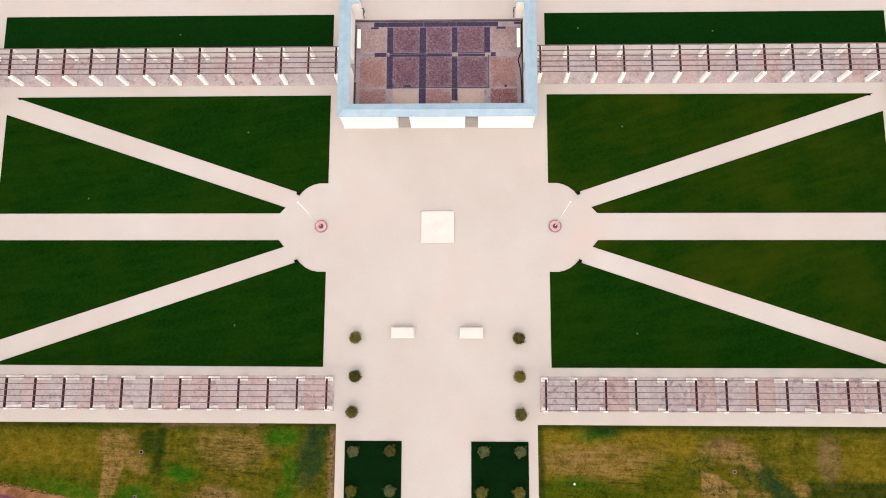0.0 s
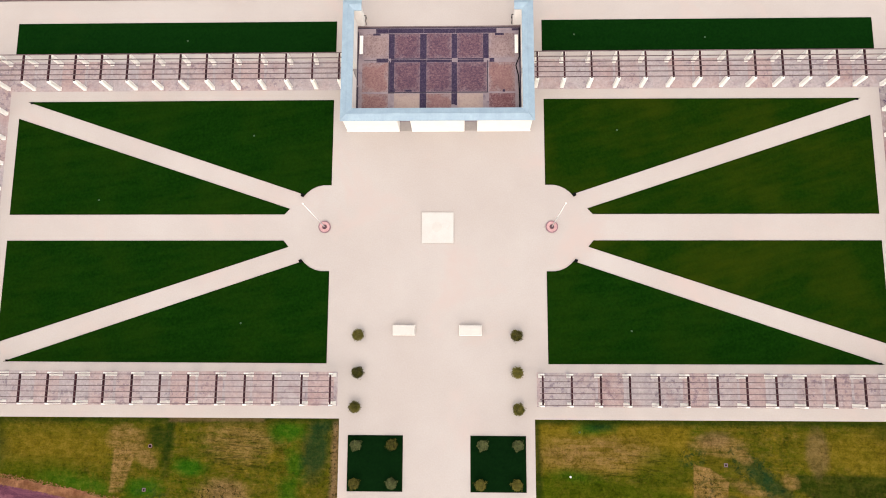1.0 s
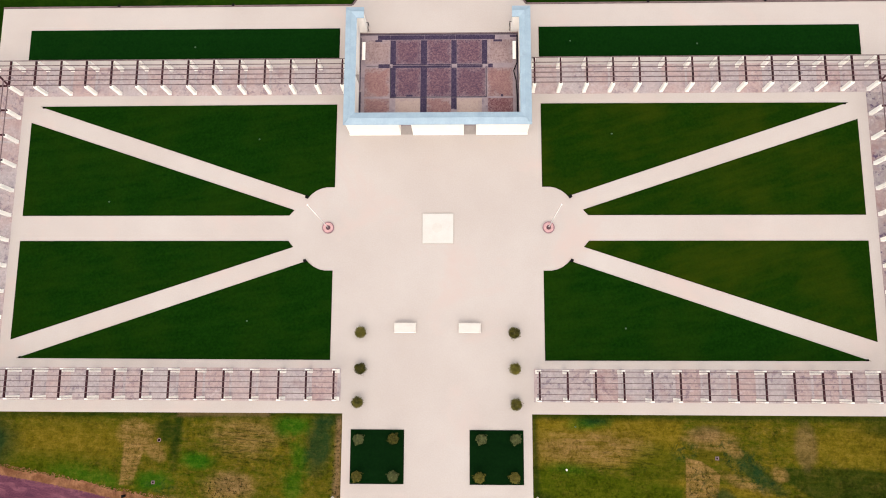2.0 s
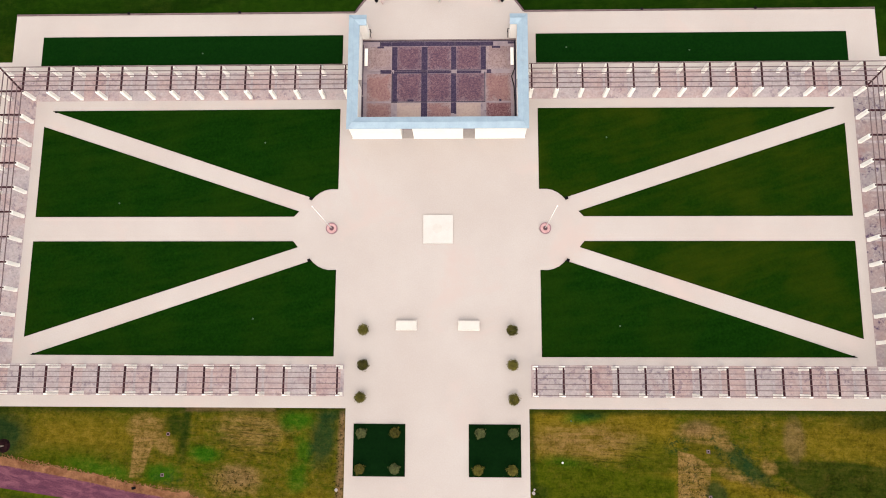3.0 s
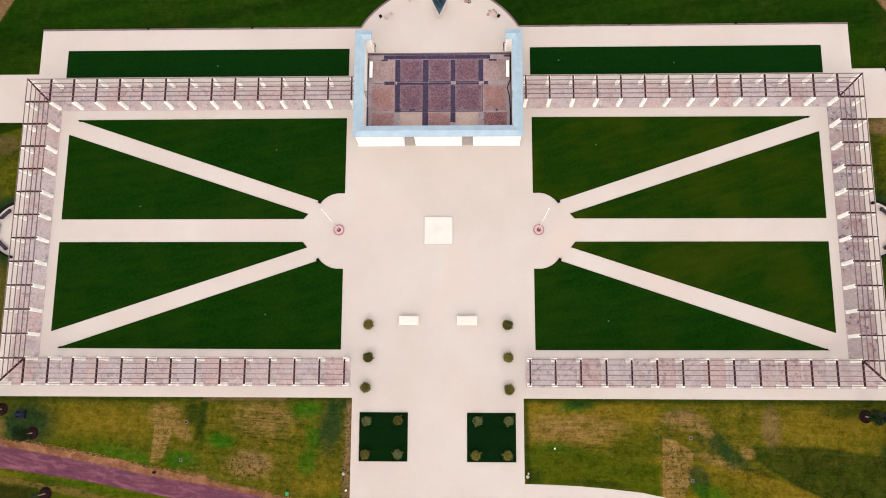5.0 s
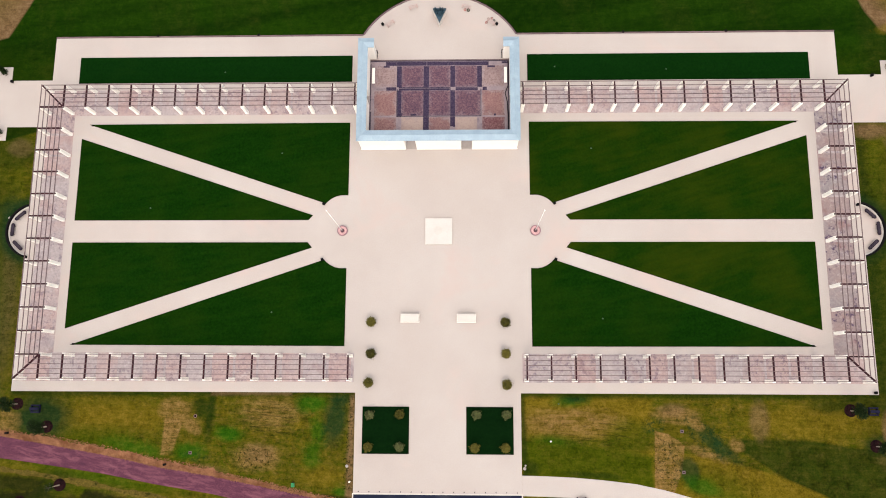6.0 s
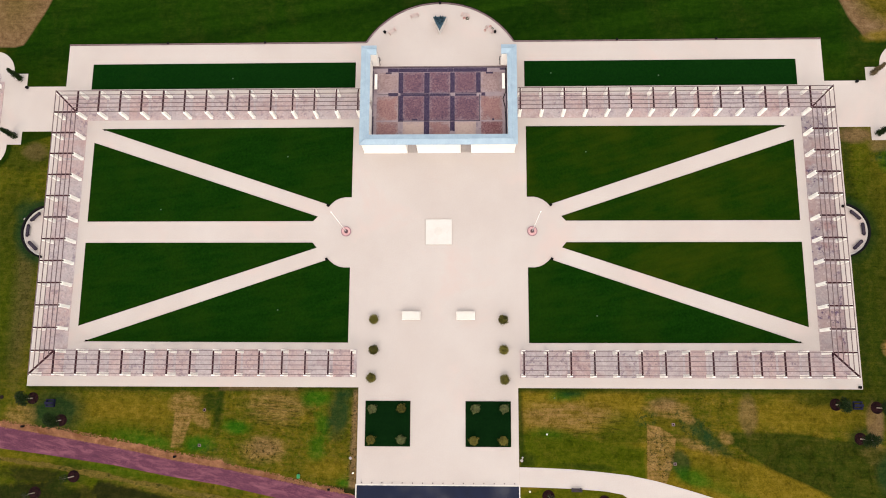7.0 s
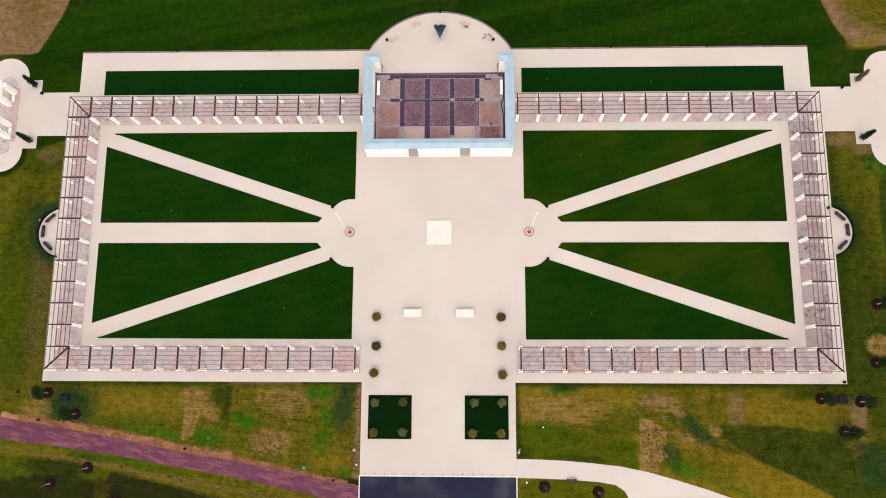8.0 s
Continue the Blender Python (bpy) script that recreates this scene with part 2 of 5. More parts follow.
def panel(name, middle, margin, dark, light, at, reach=0.24):
    """A floor panel: washed-out margins, a stained middle, dark and light speckle."""
    m, n, l, bsdf, geo = nodes_of(name)
    pos = geo.outputs["Position"]
    coord = n.new("ShaderNodeTexCoord")
    split = n.new("ShaderNodeSeparateXYZ")
    l.new(coord.outputs["Generated"], split.inputs["Vector"])
    near = []
    for axis in ("X", "Y"):
        off = math_node(n, l, "ABSOLUTE", math_node(n, l, "SUBTRACT", split.outputs[axis], 0.5))
        near.append(off)
    edge = math_node(n, l, "MAXIMUM", near[0], near[1])
    cloud = noise_node(n, l, pos, 0.75, 6.0, 0.7, 0.5)
    inside = math_node(n, l, "SUBTRACT", math_node(n, l, "ADD", math_node(n, l, "MULTIPLY", cloud, 0.7), reach), edge)
    col = mix_node(n, l, ramp_node(n, l, inside, [(0.06, 0.1), (0.24, 1.0)]), margin, middle)
    grit = noise_node(n, l, pos, 3.6, 6.0, 0.8)
    fine = noise_node(n, l, pos, 9.0, 4.0, 0.8)
    both = math_node(n, l, "ADD", math_node(n, l, "MULTIPLY", grit, 0.55), math_node(n, l, "MULTIPLY", fine, 0.45))
    col = mix_node(n, l, ramp_node(n, l, both, [(at, 0.0), (at + 0.12, 0.9)]), col, dark)
    col = mix_node(n, l, ramp_node(n, l, both, [(0.37, 0.8), (0.475, 0.0)]), col, light)
    blot = ramp_node(n, l, noise_node(n, l, pos, 0.45, 7.0, 0.72, 0.3), [(0.48, 0.0), (0.64, 0.4)])
    col = mix_node(n, l, blot, col, dark)
    l.new(col, bsdf.inputs["Base Color"])
    bsdf.inputs["Roughness"].default_value = 0.75
    bsdf.inputs["Specular IOR Level"].default_value = 0.15
    bump_on(n, l, bsdf, both, 0.15, 0.02)
    return m


def paving_bays(name, shade=1.0, dirty=0.45, rusty=0.25):
    """Weathered paving whose bays differ: lilac-grey or salmon, with fine dirt and a few dark spots."""
    m, n, l, bsdf, geo = nodes_of(name)
    pos = geo.outputs["Position"]
    info = n.new("ShaderNodeObjectInfo")
    grain = noise_node(n, l, pos, 3.0, 7.0, 0.75)
    cloud = noise_node(n, l, pos, 0.45, 5.0, 0.6, 0.0)
    grey = ramp_node(n, l, grain, [(0.34, tuple(c * shade for c in (0.295, 0.248, 0.248))), (0.66, tuple(c * shade for c in (0.405, 0.350, 0.338)))])
    rosy = ramp_node(n, l, grain, [(0.34, tuple(c * shade for c in (0.305, 0.208, 0.196))), (0.66, tuple(c * shade for c in (0.410, 0.298, 0.275)))])
    pick = math_node(n, l, "ADD", math_node(n, l, "MULTIPLY", info.outputs["Random"], 0.55), math_node(n, l, "MULTIPLY", cloud, 0.9))
    col = mix_node(n, l, ramp_node(n, l, pick, [(0.62, 0.0), (0.95, 0.85)]), grey, rosy)
    dirt = ramp_node(n, l, noise_node(n, l, pos, 0.8, 7.0, 0.68, 0.0), [(0.50, 0.0), (0.66, 0.38)])
    col = mix_node(n, l, dirt, col, tuple(c * shade for c in (0.190, 0.150, 0.180)))
    pale = ramp_node(n, l, noise_node(n, l, pos, 1.3, 6.0, 0.7, 0.3), [(0.36, 0.4), (0.46, 0.0)])
    col = mix_node(n, l, pale, col, (0.46, 0.40, 0.39))
    where = ramp_node(n, l, noise_node(n, l, pos, 0.20, 4.0, 0.6, 0.6), [(0.46, 0.0), (0.54, 1.0)])
    spot = ramp_node(n, l, noise_node(n, l, pos, 1.4, 7.0, 0.72, 0.0), [(0.52, 0.0), (0.60, 1.0)])
    col = mix_node(n, l, math_node(n, l, "MULTIPLY", math_node(n, l, "MULTIPLY", where, spot), dirty), col, (0.070, 0.044, 0.085))
    rust = ramp_node(n, l, noise_node(n, l, pos, 0.33, 5.0, 0.6, 0.0), [(0.56, 0.0), (0.66, rusty)])
    col = mix_node(n, l, rust, col, (0.225, 0.120, 0.115))
    l.new(col, bsdf.inputs["Base Color"])
    bsdf.inputs["Roughness"].default_value = 0.9
    bsdf.inputs["Specular IOR Level"].default_value = 0.15
    bump_on(n, l, bsdf, grain, 0.15, 0.02)
    return m


# patches of the meadow, area by area: tone, amount, width of the edge, raggedness in metres, shape in the plan
SPOTS_NORTH = [
    ("north", 1.0, 3.0, 0.5, (0, 95, 170, 73, 0)),
    ("north", 0.95, 1.5, 0.6, (-61.0, 26.0, 7.0, 5.0, 0)),
    ("north", 0.95, 1.5, 0.6, (61.0, 26.0, 8.0, 7.0, 0)),
    ("earth", 0.95, 0.35, 0.08, ((-90.0, 29.0), (-66.0, 29.3), (-64.0, 29.9), (-63.2, 31.0), (-61.5, 35.8), (-59.0, 40.5), (-57.0, 46.0), (-90.0, 46.0))),
    ("olive", 0.45, 4.0, 1.2, (-66.5, 38.0, 3.0, 5.0, 0)),
    ("earth", 0.9, 0.4, 0.08, ((65.4, 28.8), (69.6, 29.5), (90.0, 30.5), (90.0, 46.0), (56.6, 46.0), (60.0, 37.6), (61.9, 32.8), (63.9, 29.8))),
    ("olive", 0.95, 2.4, 0.6, (71.5, 38.5, 8.6, 7.0, 15)),
    ("gold", 0.8, 0.8, 0.4, (66.6, 30.0, 2.6, 0.8, 8)),
    ("green", 0.6, 2.5, 1.0, (69.0, 41.0, 5.0, 4.0, 0)),
]
SPOTS_EAST = [
    ("gold", 0.35, 3.0, 0.7, (64.0, -1.0, 2.0, 14.0, 0)),
    ("green", 0.75, 3.0, 0.7, (62.5, -4.0, 4.5, 21.0, 0)),
    ("olive", 0.6, 2.0, 0.5, (63.8, 0.0, 1.5, 13.0, 0)),
    ("deep", 0.85, 0.5, 0.15, (72.6, 1.5, 6.6, 16.5, 0)),
    ("deep", 0.7, 0.8, 0.3, (67.5, -13.0, 3.0, 7.0, 0)),
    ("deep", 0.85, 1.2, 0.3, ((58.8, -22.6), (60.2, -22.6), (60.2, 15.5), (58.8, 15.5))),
    ("teal", 0.85, 1.1, 0.25, (57.9, 0.0, 5.1, 5.1, 0)),
    ("deep", 0.55, 2.0, 0.5, (65.0, -24.0, 4.2, 9.0, 0)),
    # dark grass round the east trees, their shadow put into the tone
    ("deep", 0.75, 1.0, 0.4, (57.4, -24.2, 4.4, 1.4, 0)),
    ("teal", 0.6, 0.8, 0.4, (58.7, -29.3, 2.3, 1.5, 0)),
    ("deep", 0.72, 3.0, 0.5, (62.0, -9.0, 4.0, 15.0, 0)),
    ("earth", 0.75, 0.8, 0.4, (61.3, 14.3, 2.5, 1.1, 0)),
    ("bright", 0.6, 1.0, 0.8, (66.5, 10.5, 2.5, 2.2, 0)),
    ("clod", 0.8, 1.0, 0.6, (65.6, 11.0, 2.2, 1.4, 0)),
    ("earth", 0.5, 0.8, 0.6, (64.6, 12.8, 1.4, 1.0, 0)),
    ("straw", 0.95, 0.5, 0.3, (64.0, -17.0, 1.9, 1.5, 0)),
    ("earth", 0.75, 0.5, 0.3, (60.2, -27.0, 1.2, 2.6, 0)),
    ("straw", 0.9, 0.6, 0.5, (59.7, -31.3, 1.7, 1.4, 0)),
]
SPOTS_WEST = [
    ("gold", 0.3, 3.0, 1.0, (-64.0, 3.0, 3.0, 9.0, 0)),
    ("green", 0.6, 3.0, 1.0, (-63.0, -3.0, 5.0, 22.0, 0)),
    ("deep", 0.65, 2.0, 1.0, (-63.5, -8.0, 4.0, 15.0, 0)),
    ("earth", 0.22, 1.5, 0.8, (-60.8, -10.0, 1.6, 11.0, 0)),
    ("crumb", 0.6, 2.0, 0.5, (-61.2, -9.0, 2.0, 12.0, 0)),
    ("green", 0.6, 3.0, 1.0, (-65.0, -12.0, 3.0, 8.0, 0)),
    ("teal", 0.85, 1.1, 0.25, (-57.9, 0.0, 5.1, 5.1, 0)),
    ("teal", 0.6, 1.2, 0.5, (-61.5, 3.2, 1.8, 1.6, 0)),
    ("deep", 0.55, 1.2, 0.6, (-62.6, 11.8, 3.6, 2.6, 0)),
    # dark green grass along the forecourt edge, with edge shade put into its tone
    ("shade", 0.9, 0.35, 0.1, ((-63.9, 13.3), (-58.8, 14.85), (-58.8, 15.6), (-63.9, 15.6))),
    ("shade", 0.9, 0.4, 0.15, (-69.15, 13.1, 4.25, 4.25, 0)),
    ("earth", 0.35, 0.8, 0.6, (-61.2, 12.4, 1.9, 1.3, 0)),
]
SPOTS_SOUTH_WEST = [
    ("gold", 0.75, 2.0, 0.8, (-44.5, -25.8, 8.0, 2.0, 0)),
    ("green", 0.7, 1.5, 0.8, (-45.5, -28.7, 5.5, 1.3, -4)),
    ("bright", 0.75, 1.2, 0.7, (-41.2, -30.0, 3.6, 1.0, -10)),
    # bluish dark grass under the two west trees, tree shadow included in the colour
    ("teal", 0.9, 2.2, 0.7, (-54.4, -26.2, 3.8, 2.9, 0)),
    ("straw", 0.75, 1.2, 0.6, (-59.5, -26.7, 1.9, 1.5, 0)),
    ("straw", 0.8, 0.7, 0.5, (-35.9, -25.0, 2.2, 1.6, 0)),
    ("straw", 0.95, 0.25, 0.12, ((-37.5, -30.9), (-36.0, -30.9), (-34.6, -26.0), (-37.2, -26.0))),
    ("straw", 0.9, 0.6, 0.35, (-33.6, -27.0, 1.6, 0.8, -38)),
    ("crumb", 0.45, 0.8, 0.3, (-36.4, -27.8, 1.6, 3.0, 0)),
    ("deep", 0.85, 1.0, 0.5, (-32.2, -24.6, 1.3, 1.5, 0)),
    ("deep", 0.9, 0.6, 0.25, (-31.0, -25.4, 0.6, 3.2, -4)),
    ("bright", 0.85, 0.9, 0.5, (-33.6, -30.5, 2.2, 1.1, 0)),
    ("clod", 0.5, 0.8, 0.5, (-32.4, -31.2, 2.0, 1.0, 0)),
    ("earth", 0.35, 0.8, 0.4, (-30.5, -32.9, 1.8, 0.5, -12)),
]
SPOTS_SOUTH_MIDDLE = [
    ("straw", 0.6, 1.5, 0.8, (-22.8, -25.2, 4.0, 2.1, 0)),
    ("dash", 0.6, 1.4, 0.4, (-22.2, -26.2, 4.6, 2.6, 0)),
    ("straw", 0.8, 1.0, 0.6, (-24.4, -31.2, 3.0, 1.7, 0)),
    ("earth", 0.45, 0.9, 0.5, (-24.2, -30.8, 1.9, 1.1, 0)),
    ("crumb", 0.9, 0.9, 0.3, (-25.0, -31.4, 3.2, 1.6, 0)),
    ("bright", 0.95, 0.7, 0.35, (-28.4, -28.1, 1.8, 0.95, -6)),
    ("bright", 0.9, 1.0, 0.6, (-17.2, -24.0, 2.0, 1.2, 0)),
    ("bright", 0.75, 1.0, 0.7, (-16.2, -27.6, 1.0, 2.0, 10)),
    ("bright", 0.65, 1.0, 0.6, (-16.9, -31.0, 1.1, 1.6, 0)),
    ("teal", 0.85, 1.1, 0.5, (-13.9, -26.2, 1.5, 3.2, -8)),
    ("teal", 0.8, 0.8, 0.4, (-13.0, -23.3, 1.4, 0.8, 0)),
    ("gold", 0.7, 1.2, 0.7, (-15.2, -33.8, 3.0, 1.2, 0)),
    ("bright", 0.8, 0.7, 0.4, (-12.9, -35.6, 0.9, 0.6, 0)),
    ("earth", 0.8, 0.5, 0.25, ((-12.3, -36.5), (-11.2, -36.5), (-11.2, -22.5), (-11.9, -22.5))),
    ("crumb", 0.9, 0.5, 0.3, ((-12.9, -36.5), (-11.2, -36.5), (-11.2, -22.5), (-12.2, -22.5))),
    ("wet", 0.95, 0.4, 0.2, ((-15.4, -36.5), (-11.2, -37.4), (-11.2, -36.3), (-15.4, -35.9))),
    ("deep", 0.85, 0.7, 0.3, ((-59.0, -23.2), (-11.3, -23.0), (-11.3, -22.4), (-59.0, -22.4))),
    ("earth", 0.5, 0.4, 0.3, ((-31.0, -22.95), (-20.0, -22.9), (-20.0, -22.4), (-31.0, -22.4))),
]
SPOTS_WET = [
    ("green", 0.75, 1.2, 0.4, ((-70.0, -36.0), (-40.0, -36.2), (-34.0, -36.0), (-34.0, -34.9), (-70.0, -30.4))),
    ("gold", 0.45, 0.9, 0.5, (-60.5, -32.6, 6.0, 0.8, -8)),
    ("bright", 0.35, 0.8, 0.5, (-46.0, -33.9, 6.0, 0.6, -10)),
    ("straw", 0.35, 0.7, 0.4, (-41.0, -36.1, 7.5, 0.5, -12)),
    ("deep", 0.6, 1.0, 0.4, (-51.5, -34.4, 2.6, 1.4, 0)),
    ("wet", 0.95, 0.6, 0.7, ((-75.0, -46.0), (-48.9, -46.0), (-49.8, -37.4), (-54.0, -35.2), (-57.0, -34.2), (-60.0, -34.8), (-66.0, -36.9), (-75.0, -38.0))),
    ("wet", 0.95, 0.6, 0.6, ((-47.6, -46.0), (-20.0, -46.0), (-24.0, -40.9), (-36.3, -37.8), (-46.9, -35.5), (-48.0, -36.2))),
    ("wet", 0.75, 0.7, 0.6, (-49.4, -37.8, 2.2, 1.5, 0)),
    ("wet", 0.8, 0.7, 0.6, (-56.6, -34.8, 4.2, 1.1, -4)),
    ("deep", 0.45, 1.5, 0.8, (-62.0, -36.4, 5.0, 0.9, -12)),
    ("deep", 0.5, 1.2, 0.6, (-52.5, -36.6, 2.4, 1.2, 0)),
]
SPOTS_SOUTH_EAST = [
    ("gold", 0.75, 1.5, 0.6, (50.0, -26.0, 8.5, 2.4, 0)),
    ("deep", 0.8, 0.4, 0.15, ((39.5, -31.2), (58.0, -41.0), (66.0, -46.0), (70.0, -32.0), (58.8, -30.0), (49.2, -28.5), (40.4, -28.4))),
    ("teal", 0.7, 1.0, 0.4, (62.0, -34.0, 2.3, 2.8, 0)),
    ("gold", 1.0, 0.35, 0.10, (25.7, -88.0, 58.1, 58.1, 0)),
    ("green", 0.6, 2.0, 0.9, (36.5, -34.0, 5.0, 1.6, -14)),
    ("gold", 1.0, 1.0, 0.5, ((11.3, -28.6), (17.0, -28.4), (25.0, -29.2), (28.8, -26.5), (28.8, -23.2), (11.3, -23.0))),
    ("straw", 0.8, 1.5, 0.7, (17.8, -26.3, 6.6, 1.7, -2)),
    ("green", 0.95, 0.7, 0.4, ((11.3, -33.3), (28.7, -35.0), (28.7, -30.6), (22.0, -29.6), (15.0, -28.4), (11.3, -28.8))),
    ("green", 0.6, 1.5, 0.7, (25.6, -28.4, 3.0, 2.6, 0)),
    ("bright", 0.95, 0.9, 0.4, (18.0, -23.5, 2.0, 0.7, 4)),
    ("teal", 0.8, 0.6, 0.3, (18.6, -23.3, 1.5, 0.45, 4)),
    ("bright", 0.55, 0.9, 0.4, (15.8, -28.7, 2.0, 0.6, -6)),
    ("deep", 0.8, 0.5, 0.3, ((11.2, -33.4), (12.1, -33.4), (11.7, -22.5), (11.2, -22.5))),
    ("deep", 0.75, 0.8, 0.3, (12.4, -32.4, 1.1, 0.9, 0)),
    ("deep", 0.7, 0.4, 0.2, (20.8, -33.2, 3.4, 0.4, -4)),
    ("dash", 0.55, 1.2, 0.5, (22.0, -27.6, 5.0, 1.8, 0)),
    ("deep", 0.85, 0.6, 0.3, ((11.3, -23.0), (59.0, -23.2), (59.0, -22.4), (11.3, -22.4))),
    ("green", 0.85, 1.0, 0.6, (18.0, -38.5, 9.5, 2.9, 0)),
]
SPOTS_DUG = [
    ("straw", 0.85, 0.7, 0.4, (32.0, -25.5, 2.9, 1.1, -6)),
    ("earth", 0.4, 0.6, 0.3, (31.6, -24.6, 1.7, 0.8, 0)),
    ("olive", 0.8, 0.5, 0.3, (31.7, -27.2, 1.8, 0.8, -12)),
    ("clod", 0.75, 0.8, 0.5, (29.0, -26.6, 1.6, 1.1, 0)),
    ("straw", 1.0, 0.16, 0.08, ((28.75, -34.9), (32.1, -35.5), (32.5, -32.4), (33.6, -29.7), (30.8, -27.8), (29.05, -27.4))),
    ("crumb", 0.75, 0.6, 0.25, (30.6, -31.4, 1.9, 3.6, 8)),
    ("clod", 0.4, 0.5, 0.3, (30.8, -31.5, 1.6, 3.0, 8)),
    ("straw", 0.75, 0.5, 0.3, (35.5, -30.2, 3.0, 0.6, -20)),
    ("teal", 0.75, 0.7, 0.55, (37.2, -29.2, 3.6, 0.9, -38)),
    ("clod", 0.8, 0.9, 0.6, (36.0, -28.3, 4.2, 1.6, -40)),
    ("straw", 0.85, 0.5, 0.3, (34.7, -26.6, 0.9, 0.6, -30)),
    ("straw", 0.8, 0.5, 0.35, (39.7, -29.2, 1.0, 0.7, -30)),
    ("teal", 0.75, 0.5, 0.35, (33.4, -32.6, 1.2, 1.9, 10)),
    ("bright", 0.75, 0.8, 0.4, (34.9, -34.5, 2.4, 1.0, -20)),
    ("bright", 0.4, 0.9, 0.4, (41.0, -36.9, 5.5, 0.6, -19)),
    ("earth", 0.45, 0.7, 0.45, (43.0, -26.0, 1.3, 2.4, 0)),
    ("deep", 0.7, 0.9, 0.5, (52.6, -24.0, 3.4, 0.9, 0)),
]

M_PLAZA = surface("bound_gravel_paving", (0.372, 0.320, 0.287), (0.420, 0.375, 0.343), 0.9, 0.07, 6.0, bump=0.08, stain=(0.42, 0.343, 0.307), stain_scale=0.09, stain_at=0.53)
M_SLAB = paving_bays("pergola_paving")
M_SLAB_STAINED = paving_bays("stained_pergola_paving", 0.76, 0.95, 0.6)
M_SLAB_GREY = paving_bays("greyed_pergola_paving", 0.92, 0.55, 0.35)
M_CROSS_BAND = surface("stained_cross_band", (0.27, 0.225, 0.225), (0.41, 0.355, 0.345), 0.9, 1.2, 6.0, bump=0.1, stain=(0.15, 0.115, 0.14), stain_scale=0.9, stain_at=0.55)
M_STONE = surface("white_limestone", (0.80, 0.76, 0.69), (0.88, 0.84, 0.77), 0.75, 0.8, 12.0, bump=0.08)
M_STONE_WALL = surface("limestone_wall", (0.75, 0.71, 0.65), (0.83, 0.79, 0.73), 0.75, 0.5, 6.0, bump=0.1)
M_BLOCK = surface("white_marble", (0.470, 0.435, 0.397), (0.525, 0.490, 0.450), 0.5, 0.7, 8.0, bump=0.03, stain=(0.45, 0.405, 0.36), stain_scale=1.2)
M_BLOCK_WORN = surface("worn_marble", (0.45, 0.415, 0.375), (0.51, 0.47, 0.425), 0.6, 0.7, 8.0, bump=0.03)
M_ZINC = surface("pale_blue_zinc", (0.235, 0.315, 0.375), (0.30, 0.385, 0.445), 0.5, 0.9, 7.0, metal=0.2, bump=0.05, stain=(0.225, 0.28, 0.325), stain_scale=0.8)
M_OAK = surface("dark_oak", (0.015, 0.006, 0.008), (0.055, 0.019, 0.023), 0.8, 0.9, 10.0, bump=0.3, spec=0.05)
M_RAFTER = surface("weathered_oak_rafter", (0.080, 0.054, 0.057), (0.185, 0.132, 0.130), 0.8, 1.1, 10.0, bump=0.3, spec=0.05)
M_BAND = panel("wet_dark_band", (0.040, 0.027, 0.055), (0.135, 0.102, 0.122), (0.014, 0.009, 0.026), (0.105, 0.080, 0.105), 0.48, 0.37)
M_PANELS = {
    "plum": panel("speckled_plum_panel", (0.136, 0.072, 0.084), (0.200, 0.138, 0.148), (0.044, 0.023, 0.050), (0.215, 0.130, 0.130), 0.46),
    "orange": panel("orange_stained_panel", (0.238, 0.134, 0.125), (0.268, 0.208, 0.212), (0.120, 0.058, 0.062), (0.30, 0.185, 0.16), 0.48),
    "rust": panel("red_spotted_panel", (0.205, 0.110, 0.108), (0.255, 0.19, 0.19), (0.085, 0.018, 0.030), (0.29, 0.18, 0.165), 0.46),
    "pale": panel("pale_washed_panel", (0.262, 0.188, 0.180), (0.268, 0.214, 0.220), (0.110, 0.062, 0.072), (0.33, 0.25, 0.215), 0.49),
    "buff": panel("buff_washed_panel", (0.335, 0.250, 0.215), (0.29, 0.225, 0.21), (0.20, 0.125, 0.115), (0.37, 0.29, 0.245), 0.53),
}
M_BAND_PALE = surface("pale_lilac_band", (0.195, 0.150, 0.165), (0.275, 0.218, 0.225), 0.6, 0.8, 5.0, bump=0.1, stain=(0.115, 0.085, 0.115), stain_scale=0.9, stain_at=0.56)
M_SEAM = surface("black_wet_seam", (0.006, 0.004, 0.012), (0.050, 0.034, 0.060), 0.4, 1.3, 7.0, bump=0.1)
M_SILL = surface("grey_beige_sill", (0.26, 0.225, 0.205), (0.33, 0.29, 0.265), 0.8, 0.8, 8.0)
M_EDGE = surface("dark_steel_edging", (0.006, 0.004, 0.004), (0.020, 0.013, 0.012), 0.85, 1.0, 8.0, spec=0.05)
M_KERB = surface("purple_brown_kerb", (0.075, 0.050, 0.052), (0.160, 0.110, 0.108), 0.8, 0.5, 7.0)
M_LAWN = grass("court_lawn", (0.0013, 0.0098, 0.0006), (0.0054, 0.0265, 0.0020), (0.011, 0.0265, 0.0018), -9.0, 0.26, 0.50)
M_LAWN_EAST = grass("east_court_lawn", (0.0026, 0.0130, 0.0007), (0.0085, 0.0270, 0.0017), (0.026, 0.034, 0.002), -16.0, 0.24, 0.48)
# darker, bluer copy of the court turf: the strip's shade sits in the colour
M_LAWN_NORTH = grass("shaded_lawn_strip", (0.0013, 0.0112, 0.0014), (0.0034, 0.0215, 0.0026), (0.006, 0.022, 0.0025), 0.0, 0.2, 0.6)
M_TURF = grass("bed_turf", (0.0012, 0.0070, 0.0016), (0.0030, 0.0140, 0.0030), (0.004, 0.012, 0.003), 0.0, 0.3, 0.7)
